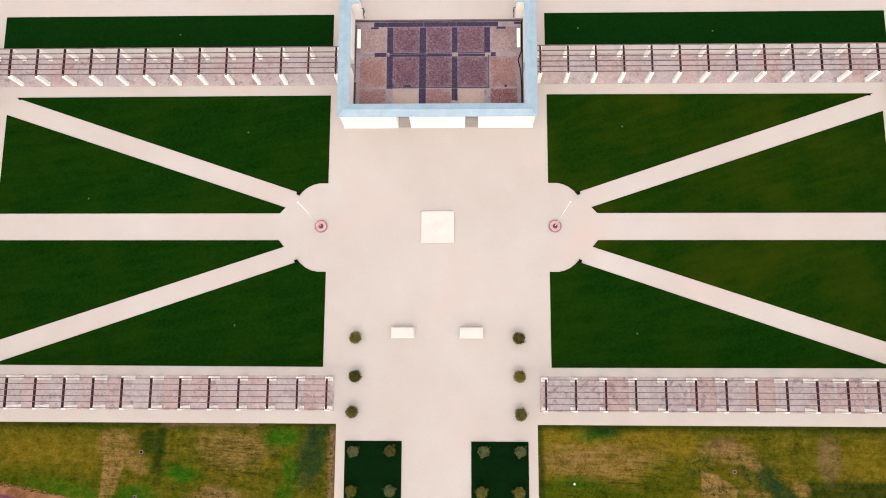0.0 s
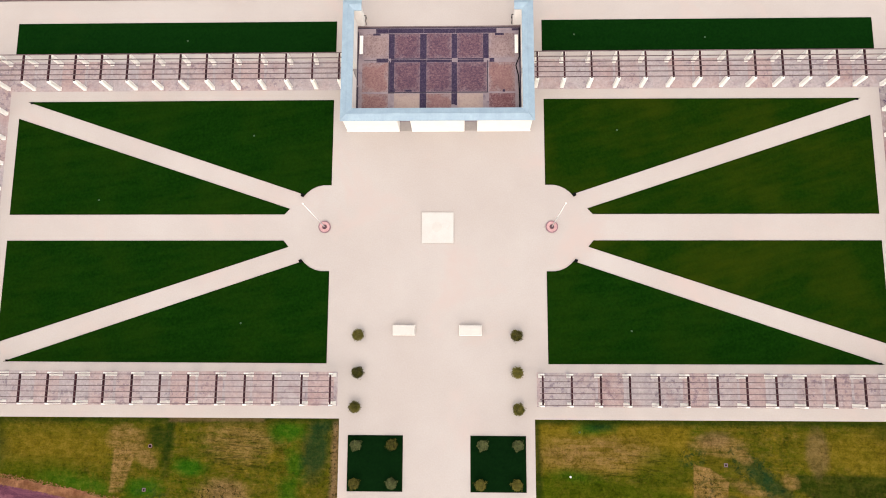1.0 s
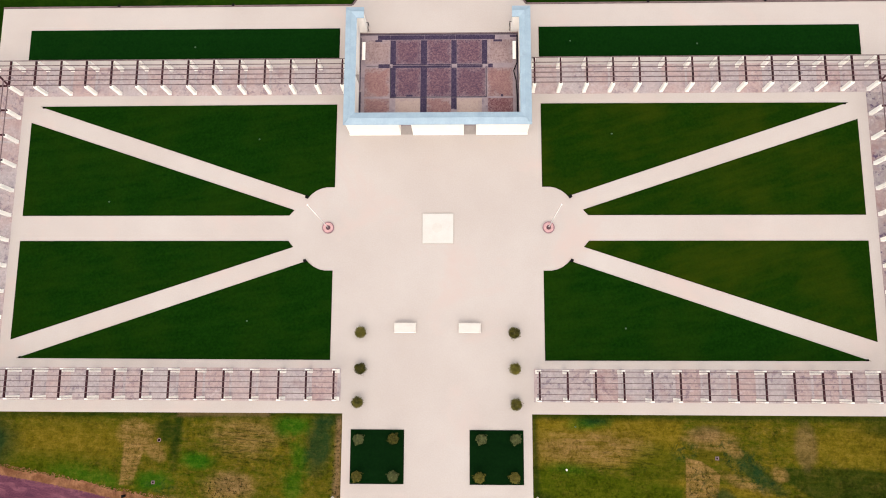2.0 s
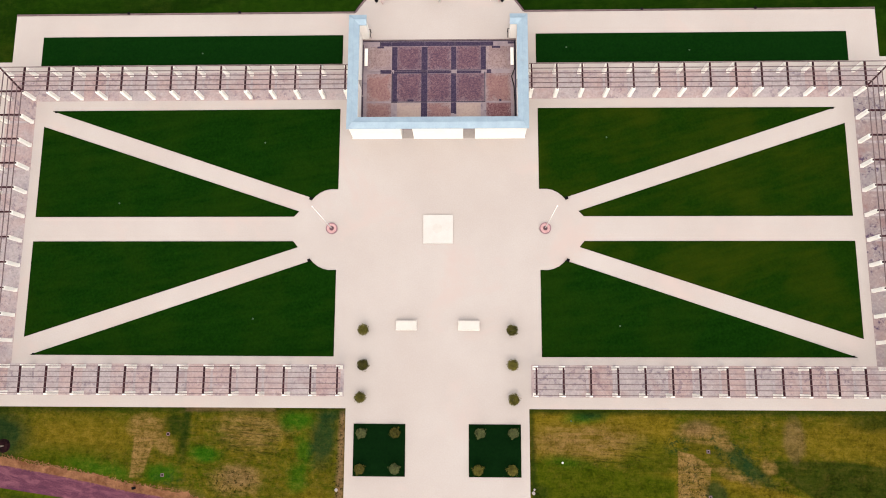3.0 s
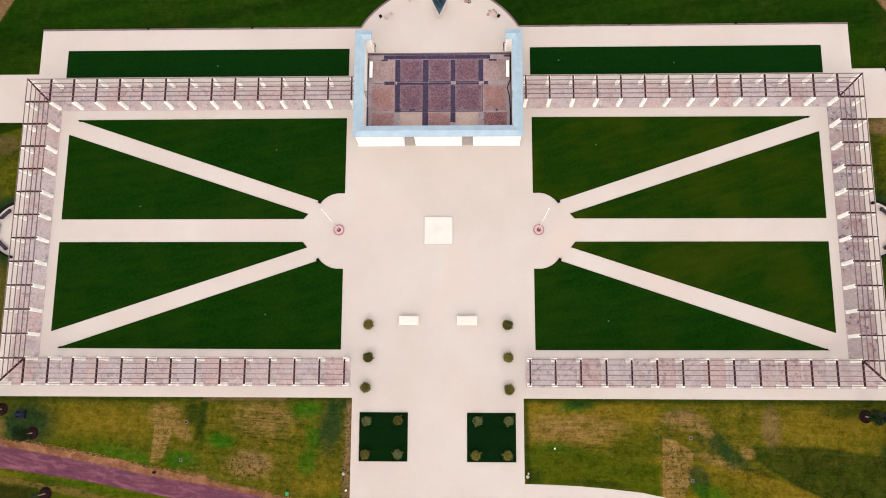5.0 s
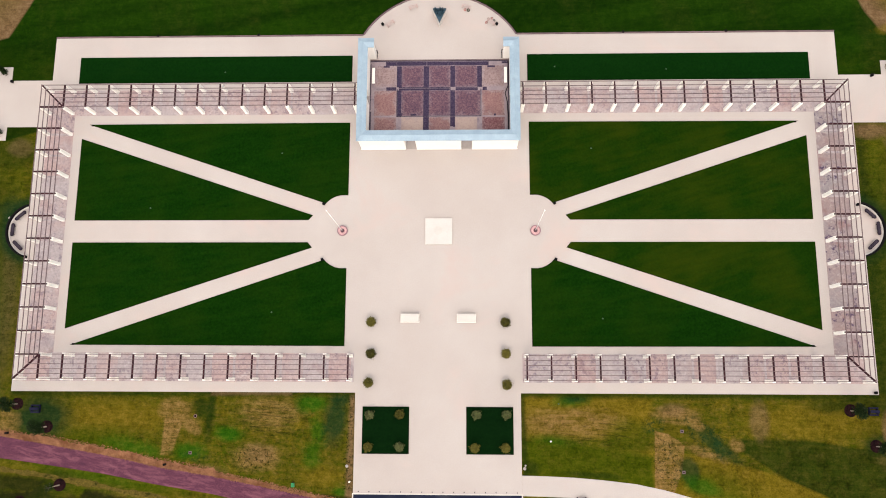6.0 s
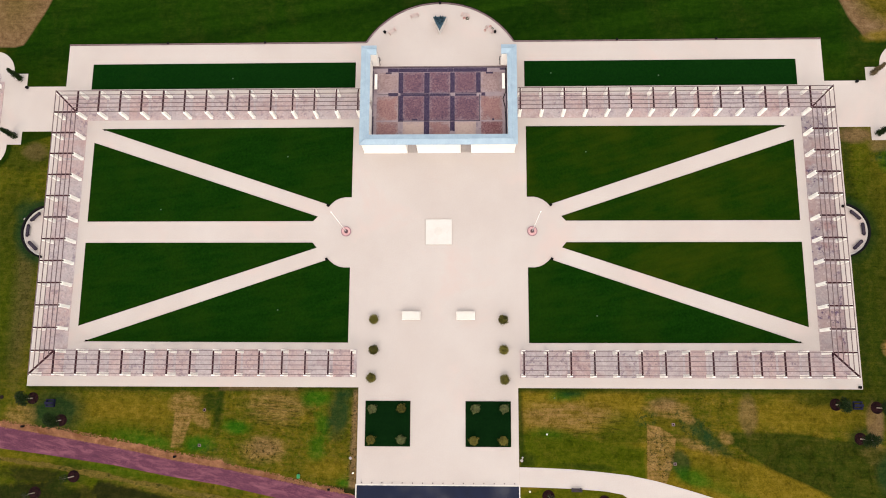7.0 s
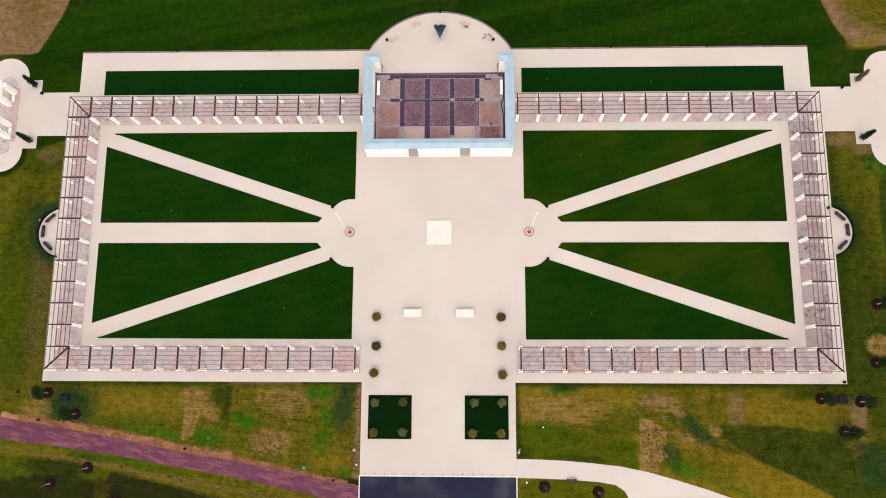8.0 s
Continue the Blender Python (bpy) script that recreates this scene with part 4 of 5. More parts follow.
# paving bays under the pergola
FL_IN, FL_OUT = 0.36, 0.31
for s in (1, -1):
    side_mat = M_SLAB_STAINED if s > 0 else M_SLAB
    floor_ob = thing("pergola_floor", "stained purple-grey paving bays under the pergola", "paving", kind="structure")
    slab_ns = mesh_of("slab", box(bmesh.new(), 0.012, BAY_X - 0.012, -FL_IN, Y_OUT - Y_IN + FL_OUT, -0.04, 0.012, 0.004), M_SLAB)
    slab_ew = mesh_of("slab", box(bmesh.new(), -FL_IN if s > 0 else -0.28, X_OUT - X_IN + (0.28 if s > 0 else FL_IN), 0.012, BAY_Y - 0.012, -0.04, 0.012, 0.004), side_mat)
    slab_south = mesh_of("slab", box(bmesh.new(), 0.012, BAY_X - 0.012, -FL_IN, Y_OUT - Y_IN + FL_OUT, -0.04, 0.012, 0.004), M_SLAB_GREY if s > 0 else M_SLAB)
    slab_corner = mesh_of("slab", box(bmesh.new(), 0.0, X_OUT - X_IN + 0.28, -FL_IN, Y_OUT - Y_IN + FL_OUT, -0.04, 0.012, 0.004), M_SLAB)
    slab_end = mesh_of("slab", box(bmesh.new(), -0.40, -0.012, -FL_IN, Y_OUT - Y_IN + FL_OUT, -0.04, 0.012, 0.004), M_SLAB)
    for v in (1, -1):
        y0 = Y_IN if v > 0 else -Y_OUT - FL_OUT + FL_IN
        for x in row_x[:-1]:
            ob = new("slab", slab_ns if v > 0 else slab_south)
            ob.parent, ob.location = floor_ob, (s * x if s > 0 else -x - BAY_X, y0, 0)
        ob = new("slab", slab_corner)
        ob.parent, ob.location = floor_ob, (X_IN if s > 0 else -X_OUT - 0.28, y0, 0)
        ob = new("slab", slab_end)
        ob.parent, ob.location = floor_ob, (X_END if s > 0 else -X_END + 0.412, y0, 0)
    cross_ns = mesh_of("cross_band", box(bmesh.new(), -0.15, 0.15, -FL_IN + 0.62, Y_OUT - Y_IN + FL_OUT - 0.40, 0.0, 0.017, 0.003), M_CROSS_BAND)
    cross_ew = mesh_of("cross_band", box(bmesh.new(), 0.25, X_OUT - X_IN - 0.25, -0.15, 0.15, 0.0, 0.017, 0.003), M_CROSS_BAND)
    for v in (1, -1):
        for x in row_x[1:-1]:
            ob = new("cross_band", cross_ns)
            ob.parent, ob.location = floor_ob, (s * x, Y_IN if v > 0 else -Y_OUT - FL_OUT + FL_IN, 0)
    for y in row_y[1:-1]:
        ob = new("cross_band", cross_ew)
        ob.parent, ob.location = floor_ob, (X_IN if s > 0 else -X_OUT, y, 0)
    lo, hi = -Y_IN + FL_IN, Y_IN - FL_IN
    for k in range(11):
        ob = new("slab", slab_ew)
        ob.parent, ob.location, ob.scale = floor_ob, (X_IN if s > 0 else -X_OUT, lo + (hi - lo) / 11 * k, 0), (1, (hi - lo) / 11 / BAY_Y, 1)


# ---- the roofless memorial building ----
WX, WY0, WY1, WH = 11.15, 11.90, 26.75, 4.45
WT_FRONT, WT_SIDE = 1.15, 0.95
DOORS = ((-4.72, -3.2), (3.2, 4.72))
SIDE_DOOR = (18.6, 19.95)
building = thing("memorial_building", "roofless white limestone memorial building with pale blue zinc copings", "building")
edges_x = [-WX] + [v for d in DOORS for v in d] + [WX]
for a, b in zip(edges_x[::2], edges_x[1::2]):
    front = part("wall", box(bmesh.new(), a, b, WY0, WY0 + WT_FRONT, -0.05, WH, 0.02), M_STONE_WALL, building)
    part("plinth", box(bmesh.new(), a - (0.06 if a == -WX else 0), b + (0.06 if b == WX else 0), WY0 - 0.07, WY0 - 0.003, -0.05, 0.35, 0.02), M_STONE, front)
for a, b in DOORS:
    part("lintel", box(bmesh.new(), a + 0.003, b - 0.003, WY0 + 0.05, WY0 + WT_FRONT - 0.05, 3.9, WH), M_STONE_WALL, building)
    part("threshold", box(bmesh.new(), a + 0.003, b - 0.003, WY0 + 0.02, WY0 + WT_FRONT, -0.05, 0.03), M_SILL, building, "grey stone threshold")
for s in (1, -1):
    x0, x1 = sorted((s * (WX - WT_SIDE), s * WX))
    for y0, y1 in ((WY0 + WT_FRONT + 0.003, SIDE_DOOR[0]), (SIDE_DOOR[1], WY1)):
        part("wall", box(bmesh.new(), x0, x1, y0, y1, -0.05, WH, 0.02), M_STONE_WALL, building)
    part("lintel", box(bmesh.new(), x0 + 0.05, x1 - 0.05, SIDE_DOOR[0] + 0.003, SIDE_DOOR[1] - 0.003, 3.9, WH), M_STONE_WALL, building)
    part("threshold", box(bmesh.new(), x0, x1, SIDE_DOOR[0] + 0.003, SIDE_DOOR[1] - 0.003, -0.05, 0.03), M_SILL, building, "grey stone threshold")
    part("pier", box(bmesh.new(), *sorted((s * 9.3, s * (WX - WT_SIDE - 0.003))), 25.68, WY1, -0.05, WH, 0.02), M_STONE_WALL, building)


def coping(outer_a, outer_b, inner_b, inner_a, z0, rise):
    """A low gabled metal coping mitred at both ends, with standing seams and a ridge roll."""
    bm = bmesh.new()
    corners = [Vector((*p, z0)) for p in (outer_a, outer_b, inner_b, inner_a)]
    up = Vector((0, 0, 0.09))
    low = [bm.verts.new(p) for p in corners]
    eave = [bm.verts.new(p + up) for p in corners]
    ra = (corners[0] + corners[3]) / 2 + up + Vector((0, 0, rise))
    rb = (corners[1] + corners[2]) / 2 + up + Vector((0, 0, rise))
    va, vb = bm.verts.new(ra), bm.verts.new(rb)
    bm.faces.new(low[::-1])
    for i in range(4):
        bm.faces.new((low[i], low[(i + 1) % 4], eave[(i + 1) % 4], eave[i]))
    bm.faces.new((eave[0], eave[1], vb, va))
    bm.faces.new((eave[2], eave[3], va, vb))
    bm.faces.new((eave[1], eave[2], vb))
    bm.faces.new((eave[3], eave[0], va))
    along = (corners[1] - corners[0]).normalized()
    lift = Vector((0, 0, 0.012))
    for e0, e1 in ((corners[0], corners[1]), (corners[3], corners[2])):
        span = (e1 - e0).dot(along)
        r0, r1 = (ra - e0).dot(along), (rb - e0).dot(along)
        k = max(int(span / 0.43), 1)
        for i in range(1, k):
            d = span * i / k
            foot = e0 + along * d + up
            if d < min(r0, r1):
                f = d / r0
                top = e0 + up + (ra - e0 - up) * f
            elif d > max(r0, r1):
                f = (span - d) / (span - r1)
                top = e1 + up + (rb - e1 - up) * f
            else:
                f = 1.0
                top = ra + along * (d - r0)
            if f > 0.15:
                tube(bm, foot + lift, top + lift, 0.014, 0.014, 4, False)
    tube(bm, ra + lift, rb + lift, 0.035, 0.035, 6)
    for e, r in ((corners[0], ra), (corners[1], rb)):
        tube(bm, e + up + lift, r + lift, 0.022, 0.022, 5)
    return bm


OUT, INN, Y_S, Y_SI, Y_N, Y_NI = WX + 0.22, 9.99, WY0 - 0.22, 13.22, 26.88, 25.45
part("coping", coping((-OUT, Y_S), (OUT, Y_S), (INN, Y_SI), (-INN, Y_SI), WH, 0.24), M_ZINC, building, "pale blue zinc coping")
for s in (1, -1):
    part("coping", coping((s * OUT, Y_S), (s * OUT, Y_N), (s * INN, Y_NI), (s * INN, Y_SI), WH, 0.24), M_ZINC, building, "pale blue zinc coping")
    part("coping", coping((s * OUT, Y_N), (s * 9.12, Y_N), (s * 9.12, Y_NI), (s * INN, Y_NI), WH, 0.24), M_ZINC, building, "pale blue zinc coping")

hall = thing("memorial_floor", "stained floor of speckled plum and orange-pink panels between wet dark bands", "floor", kind="structure")
FX0, FX1, FY0, FY1 = -10.18, 10.18, 13.07, 25.40
part("bed", box(bmesh.new(), FX0, FX1, FY0, FY1, -0.05, 0.012), M_BAND_PALE, hall, "pale lilac-grey stone bed")
col_x = [(-9.5, -6.25), (-5.5, -2.34), (-1.5, 1.58), (2.3, 5.5), (6.22, 9.45)]
row_p = [(13.3, 16.70), (16.96, 20.76), (21.34, 24.58)]
PANEL_KINDS = (("orange", "buff", "orange", "buff", "rust"), ("orange", "plum", "plum", "plum", "orange"), ("pale", "plum", "plum", "plum", "pale"))
PANEL_SAYS = {"orange": "pink panel with an orange stain", "buff": "washed buff panel", "rust": "panel spotted dark red", "plum": "dark speckled plum panel", "pale": "pale washed panel"}
for row, (y0, y1) in zip(PANEL_KINDS, row_p):
    for kind, (x0, x1) in zip(row, col_x):
        x1 = 5.94 if (x0, y0) == (2.3, 16.96) else x1
        part("panel", box(bmesh.new(), x0, x1, y0, y1, 0.0, 0.024, 0.006), M_PANELS[kind], hall, PANEL_SAYS[kind])
# bands between the panels: the middle ones stay wet
gap = [(a[1] + 0.012, b[0] - 0.012) for a, b in zip(col_x, col_x[1:])]
for j, (y0, y1) in enumerate(((13.3, 16.72), (16.74, 20.80), (21.30, 24.55))):
    for i, (x0, x1) in enumerate(gap):
        if (i, j) == (3, 1):
            x0 = 6.12
        wet = (j == 2) or (j == 1 and i != 3) or (j == 0 and i in (1, 2))
        if j == 0 and wet:
            y0 = 14.6 if i == 1 else 15.3
        part("band", box(bmesh.new(), x0, x1, y0, y1, 0.0, 0.020, 0.004), M_BAND if wet else M_BAND_PALE, hall, "dark wet stone band" if wet else "pale stone band")
for x0, x1 in ((-7.75, -6.3), (-6.22, -1.52), (-1.5, 1.5), (1.52, 6.9)):
    part("band", box(bmesh.new(), x0, x1, 20.79, 21.31, 0.0, 0.020, 0.004), M_BAND, hall, "dark wet stone band")
for x0, x1, wet in ((FX0 + 0.02, -7.9, 0), (-7.88, -6.3, 1), (-6.28, -1.9, 1), (-1.88, 2.1, 1), (2.12, 7.2, 1), (7.22, FX1 - 0.02, 0)):
    part("band", box(bmesh.new(), x0, x1, 24.62, 25.22, 0.0, 0.020, 0.004), M_BAND if wet else M_BAND_PALE, hall, "dark wet stone band" if wet else "pale stone band")
for x0, x1, y0, y1 in ((-6.2, -6.08, 16.8, 21.0), (5.98, 6.1, 16.8, 21.0), (-6.2, 6.1, 16.80, 16.92), (-9.3, -6.2, 21.02, 21.08), (FX0, FX1, 25.26, 25.39)):
    part("seam", box(bmesh.new(), x0, x1, y0, y1, 0.0, 0.030), M_SEAM, hall, "black drain seam")
part("pipe", tube(bmesh.new(), (-6.15, 21.12, 0.05), (5.6, 21.12, 0.05), 0.022, 0.022, 6), M_BAND_PALE, hall, "thin pale pipe across the floor")
for x0, x1, y0, y1 in ((-10.15, -9.93, 13.2, 17.6), (-10.12, -10.0, 17.8, 24.9), (10.0, 10.15, 13.2, 25.2)):
    part("gutter", box(bmesh.new(), x0, x1, y0, y1, 0.0, 0.022), M_SEAM, hall, "dark wet gutter at the wall foot")
for x0, x1, y0, y1 in ((-6.1, -5.4, 16.95, 17.3), (-4.1, -3.3, 16.95, 17.2), (-2.3, -1.6, 16.95, 17.4), (1.7, 2.3, 16.95, 17.5), (2.0, 2.3, 15.2, 16.0), (7.9, 8.2, 16.9, 17.2), (9.1, 10.0, 24.9, 25.2), (-8.2, -7.3, 24.35, 24.6), (7.0, 8.1, 24.3, 24.58)):
    part("wet_patch", box(bmesh.new(), x0, x1, y0, y1, 0.0, 0.028), M_BAND, hall, "dark wet patch")
for x, y, w in ((2.0, 21.05, 0.36), (5.95, 21.02, 0.36), (-6.1, 21.05, 0.16)):
    part("drain_cover", box(bmesh.new(), x - w, x + w, y - 0.25, y + 0.25, 0.0, 0.026, 0.006), M_BAND_PALE, hall, "grey square drain cover")
bm = bmesh.new()
hose = [(10.02, 25.2), (9.98, 21.4), (9.55, 20.3), (9.85, 19.0), (9.95, 16.8), (9.95, 14.9), (9.95, 13.4)]
pts = []
for a, b in zip(hose, hose[1:]):
    pts += [Vector((a[0] + (b[0] - a[0]) * k / 6, a[1] + (b[1] - a[1]) * k / 6, 0.08)) for k in range(6)]
for a, b in zip(pts, pts[1:]):
    tube(bm, a, b, 0.07, 0.07, 6)
solid("hose", bm, M_BLACK, "black hose lying along the inner wall foot", "hose")
bm = bmesh.new()
box(bm, FX0, FX1, FY1 + 0.003, FY1 + 0.16, -0.05, 0.05)
solid("floor_kerb", bm, M_KERB, "dark kerb at the open north side of the floor", "kerb", kind="structure")

for s in (1, -1):
    bench = thing("stone_bench", "long white stone bench on the stained floor beside a wall", "bench", (s * 9.62, 22.95, 0.024), "stone benches")
    part("seat", box(bmesh.new(), -0.21, 0.21, -1.2, 1.2, 0.34, 0.46, 0.02), M_STONE, bench)
    for y in (-0.9, 0.9):
        part("support", box(bmesh.new(), -0.16, 0.16, y - 0.15, y + 0.15, -0.01, 0.345, 0.01), M_STONE, bench)
    rail = thing("handrail", "thin dark metal handrail beside the wall pier", "handrail", (s * 9.06, 25.75, 0), "handrails")
    for y in (0.03, 0.80):
        part("post", box(bmesh.new(), -0.03, 0.03, y - 0.03, y + 0.03, -0.02, 0.96, 0.008), M_BLACK, rail)
    part("rail", box(bmesh.new(), -0.04, 0.04, -0.02, 0.86, 0.955, 1.01, 0.01), M_BLACK, rail)
    part("return", box(bmesh.new(), *sorted((s * 0.043, s * 0.24)), 0.78, 0.85, 0.955, 1.01, 0.01), M_BLACK, rail)


# ---- the square: plinth, stone blocks, flagpoles ----
slab = thing("square_plinth", "low square white marble plinth on the paving", "plinth", (0, -0.17, 0))
part("base", box(bmesh.new(), -1.90, 1.90, -1.87, 1.87, -0.02, 0.16, 0.01), M_BLOCK, slab)
part("top", box(bmesh.new(), -1.885, 1.885, -1.855, 1.855, 0.155, 0.20, 0.01), M_BLOCK, slab)
part("inset", prism(bmesh.new(), disc(-0.1, 0.1, 0.62, 28), 0.19, 0.205), M_BLOCK_WORN, slab, "round worn inset")

for s in (1, -1):
    block = thing("stone_block", "white marble block with a sloping face on the paving", "monument", (s * 3.9, -12.38, 0), "stone blocks")
    bm = bmesh.new()
    prof = [(-0.55, -0.02), (0.55, -0.02), (0.55, 0.72), (0.20, 0.72), (-0.55, 0.52)]
    vs = [[bm.verts.new((x, y, z)) for y, z in prof] for x in (-1.26, 1.26)]
    bm.faces.new(vs[0][::-1])
    bm.faces.new(vs[1])
    for i in range(5):
        bm.faces.new((vs[0][i], vs[0][(i + 1) % 5], vs[1][(i + 1) % 5], vs[1][i]))
    bmesh.ops.bevel(bm, geom=list(bm.edges), offset=0.02, segments=1, affect="EDGES")
    part("block", bm, M_BLOCK_WORN, block)
    part("footing", box(bmesh.new(), -1.31, 1.31, -0.60, 0.60, -0.03, 0.05, 0.01), M_STONE, block)

for s in (1, -1):
    flag = thing("flagpole", "tall white flagpole in a round pink granite base, no flag", "flagpole", (s * 13.6, -0.05, 0), "flagpoles")
    base = part("base", prism(bmesh.new(), disc(0, 0, 0.62, 32), -0.02, 0.12), M_PINK, flag, "round pink granite base")
    part("rim", ring(bmesh.new(), 0, 0, 0.62, 0.74, -0.02, 0.17, steps=32), M_PLUM, base, "plum granite rim")
    part("collar", tube(bmesh.new(), (0, 0, 0.1), (0, 0, 0.4), 0.30, 0.16, 16), M_COLLAR, flag, "dark bronze collar")
    pole = part("pole", tube(bmesh.new(), (0, 0, 0.1), (0, 0, 12.6), 0.062, 0.026, 12), M_WHITE, flag, smooth=True)
    bm = bmesh.new()
    bmesh.ops.create_uvsphere(bm, u_segments=12, v_segments=8, radius=0.085)
    bmesh.ops.translate(bm, verts=bm.verts, vec=(0, 0, 12.66))
    part("finial", bm, M_WHITE, pole, smooth=True)

# ---- terrace: statue on a wedge plinth, seats, lamps ----
statue_base = thing("wedge_plinth", "white triangular stone plinth on the terrace", "plinth", (0, 32.0, 0))
part("plinth", prism(bmesh.new(), [(-1.02, 0.92), (0.0, -1.34), (1.02, 0.92)], -0.02, 1.15), M_BLOCK, statue_base)
bm = bmesh.new()
prism(bm, [(-1.0, 0.9), (0.0, -1.28), (1.0, 0.9)], 1.15, 1.5)
rng = random.Random(11)
for x, y, r, h in ((-0.6, 0.6, 0.2, 0.75), (-0.25, 0.5, 0.16, 0.55), (0.12, 0.62, 0.18, 0.8), (0.55, 0.62, 0.2, 0.7), (0.05, -0.1, 0.16, 0.3), (-0.3, 0.1, 0.15, 0.35), (0.35, 0.15, 0.16, 0.4)):
    tube(bm, (x, y, 1.5), (x + rng.uniform(-0.1, 0.1), y + rng.uniform(-0.1, 0.1), 1.5 + h), r, r * 0.45, 7)
bmesh.ops.translate(bm, verts=bm.verts, vec=(0, 32.0, -0.01))
solid("statue", bm, M_BRONZE, "dark green-black bronze statue on a white wedge plinth", "statue")

for x, y, turn in ((-3.9, 33.8, 18), (3.9, 33.75, -18), (-7.3, 31.2, 40), (7.6, 31.35, -40)):
    seat = thing("terrace_seat", "pale curved terrace seat with faded red slats", "bench", (x, y, 0), "terrace seats")
    seat.rotation_euler = (0, 0, radians(turn))
    for k in range(3):
        part("slat", box(bmesh.new(), -0.7, 0.7, -0.24 + k * 0.2, -0.16 + k * 0.2, 0.38, 0.42, 0.008), M_RED, seat, "faded red slat")
    for xx in (-0.55, 0.55):
        part("support", box(bmesh.new(), xx - 0.04, xx + 0.04, -0.25, 0.25, -0.02, 0.385, 0.01), M_RED, seat)
for x, y, r, material, label in ((4.25, 33.3, 0.25, M_LEAF_DARK, "small dark ring wreath lying by a terrace seat"), (3.75, 33.35, 0.2, M_POPPY, "small red ring wreath lying by a terrace seat"), (7.2, 31.85, 0.2, M_LEAF_DARK, "small dark ring wreath lying by a terrace seat"), (7.75, 31.95, 0.17, M_POPPY, "small red ring wreath lying by a terrace seat"), (6.9, 31.3, 0.18, M_POPPY, "small red ring wreath lying by a terrace seat"), (8.05, 31.6, 0.17, M_LEAF_DARK, "small dark ring wreath lying by a terrace seat")):
    wreath = thing("wreath", label, "wreath", (x, y, 0), "wreaths")
    part("ring", ring(bmesh.new(), 0, 0, r * 0.6, r, -0.01, 0.09, steps=18), material, wreath)
    part("ribbon", box(bmesh.new(), -0.03, 0.03, -r * 1.3, -r * 0.75, -0.005, 0.02), M_WHITE, wreath, "white ribbon")

lamp = thing("bollard_lamp", "short black square bollard lamp on the paving", "lamp", (-8.45, 31.1, 0), "bollard lamps")
lamp_post = part("post", box(bmesh.new(), -0.15, 0.15, -0.15, 0.15, -0.02, 0.36, 0.015), M_BLACK, lamp)
part("cap", box(bmesh.new(), -0.19, 0.19, -0.19, 0.19, 0.355, 0.42, 0.015), M_BLACK, lamp_post)
lamp.rotation_euler = (0, 0, radians(45))
for x, y, r in ((8.43, 31.0, 45), (58.45, -22.25, 0), (-63.4, 22.55, 0), (62.1, 22.55, 0), (0.0, 35.85, 0), (58.4, 3.5, 0), (-58.7, -3.8, 0), (16.34, 3.82, 20), (-16.34, 3.82, -20), (16.34, -4.2, -20), (-16.32, -4.22, 20)):
    copy_thing(lamp, pose(x, y, 0, 0, 0, r))

# ---- round bays in the long sides, with their low walls and benches ----
for s in (1, -1):
    a0, a1 = (-74, 74) if s > 0 else (106, 254)
    bay = thing("bay_wall", "low dark curved wall with a white inner kerb round a seating bay", "wall", kind="structure")
    part("wall", ring(bmesh.new(), s * 57.9, 0.0, 3.76, 3.98, -0.1, 0.45, a0, a1, 44), M_BLACK, bay)
    part("kerb", ring(bmesh.new(), s * 57.9, 0.0, 3.56, 3.755, -0.1, 0.06, a0, a1, 44), M_BLOCK, bay, "white stone inner kerb")
    for ang in (-47, 2, 47):
        a = radians(ang if s > 0 else 180 - ang)
        seat = thing("bench", "dark timber bench with rounded ends along the bay wall", "bench", (s * 57.9 + 2.98 * math.cos(a), 2.98 * math.sin(a), 0), "bay benches")
        seat.rotation_euler = (0, 0, a)
        outline = disc(0.0, 0.72, 0.24, 8, 0, 180) + disc(0.0, -0.72, 0.24, 8, 180, 360)
        part("frame", prism(bmesh.new(), outline, 0.34, 0.42), M_BENCH_RIM, seat, "near-black rounded frame")
        for k in range(3):
            part("slat", box(bmesh.new(), -0.15 + k * 0.105, -0.06 + k * 0.105, -0.72, 0.72, 0.40, 0.45, 0.01), M_BENCH, seat)
        for yy in (-0.6, 0.6):
            part("leg", box(bmesh.new(), -0.14, 0.14, yy - 0.06, yy + 0.06, -0.02, 0.345, 0.01), M_BLACK, seat)

# ---- pool at the south end and its row of bollards ----
pool = thing("reflecting_pool", "dark reflecting pool with a white stone rim", "pool")
PX, PY0, PY1 = 11.2, -60.0, -35.84
part("water", prism(bmesh.new(), [(-PX, PY0), (PX, PY0), (PX, PY1), (-PX, PY1)], -0.35, -0.005), M_WATER, pool)
part("rim", box(bmesh.new(), -PX - 0.16, PX + 0.16, PY1 + 0.003, PY1 + 0.16, -0.3, 0.03, 0.01), M_BLOCK, pool, "white stone rim")
for s in (1, -1):
    part("rim", box(bmesh.new(), *sorted((s * (PX + 0.003), s * (PX + 0.16))), PY0, PY1, -0.3, 0.03, 0.01), M_BLOCK, pool, "white stone rim")
bol = thing("bollard", "short dark metal bollard in a row before the pool", "bollard", (-10.5, -35.45, 0), "pool bollards")
bollard_post = part("post", tube(bmesh.new(), (0, 0, -0.02), (0, 0, 0.26), 0.06, 0.055, 10), M_BENCH, bol)
part("cap", tube(bmesh.new(), (0, 0, 0.255), (0, 0, 0.29), 0.07, 0.03, 10), M_BENCH, bollard_post)
for k in range(1, 16):
    copy_thing(bol, pose(-10.5 + 21.1 * k / 15, -35.47, 0))

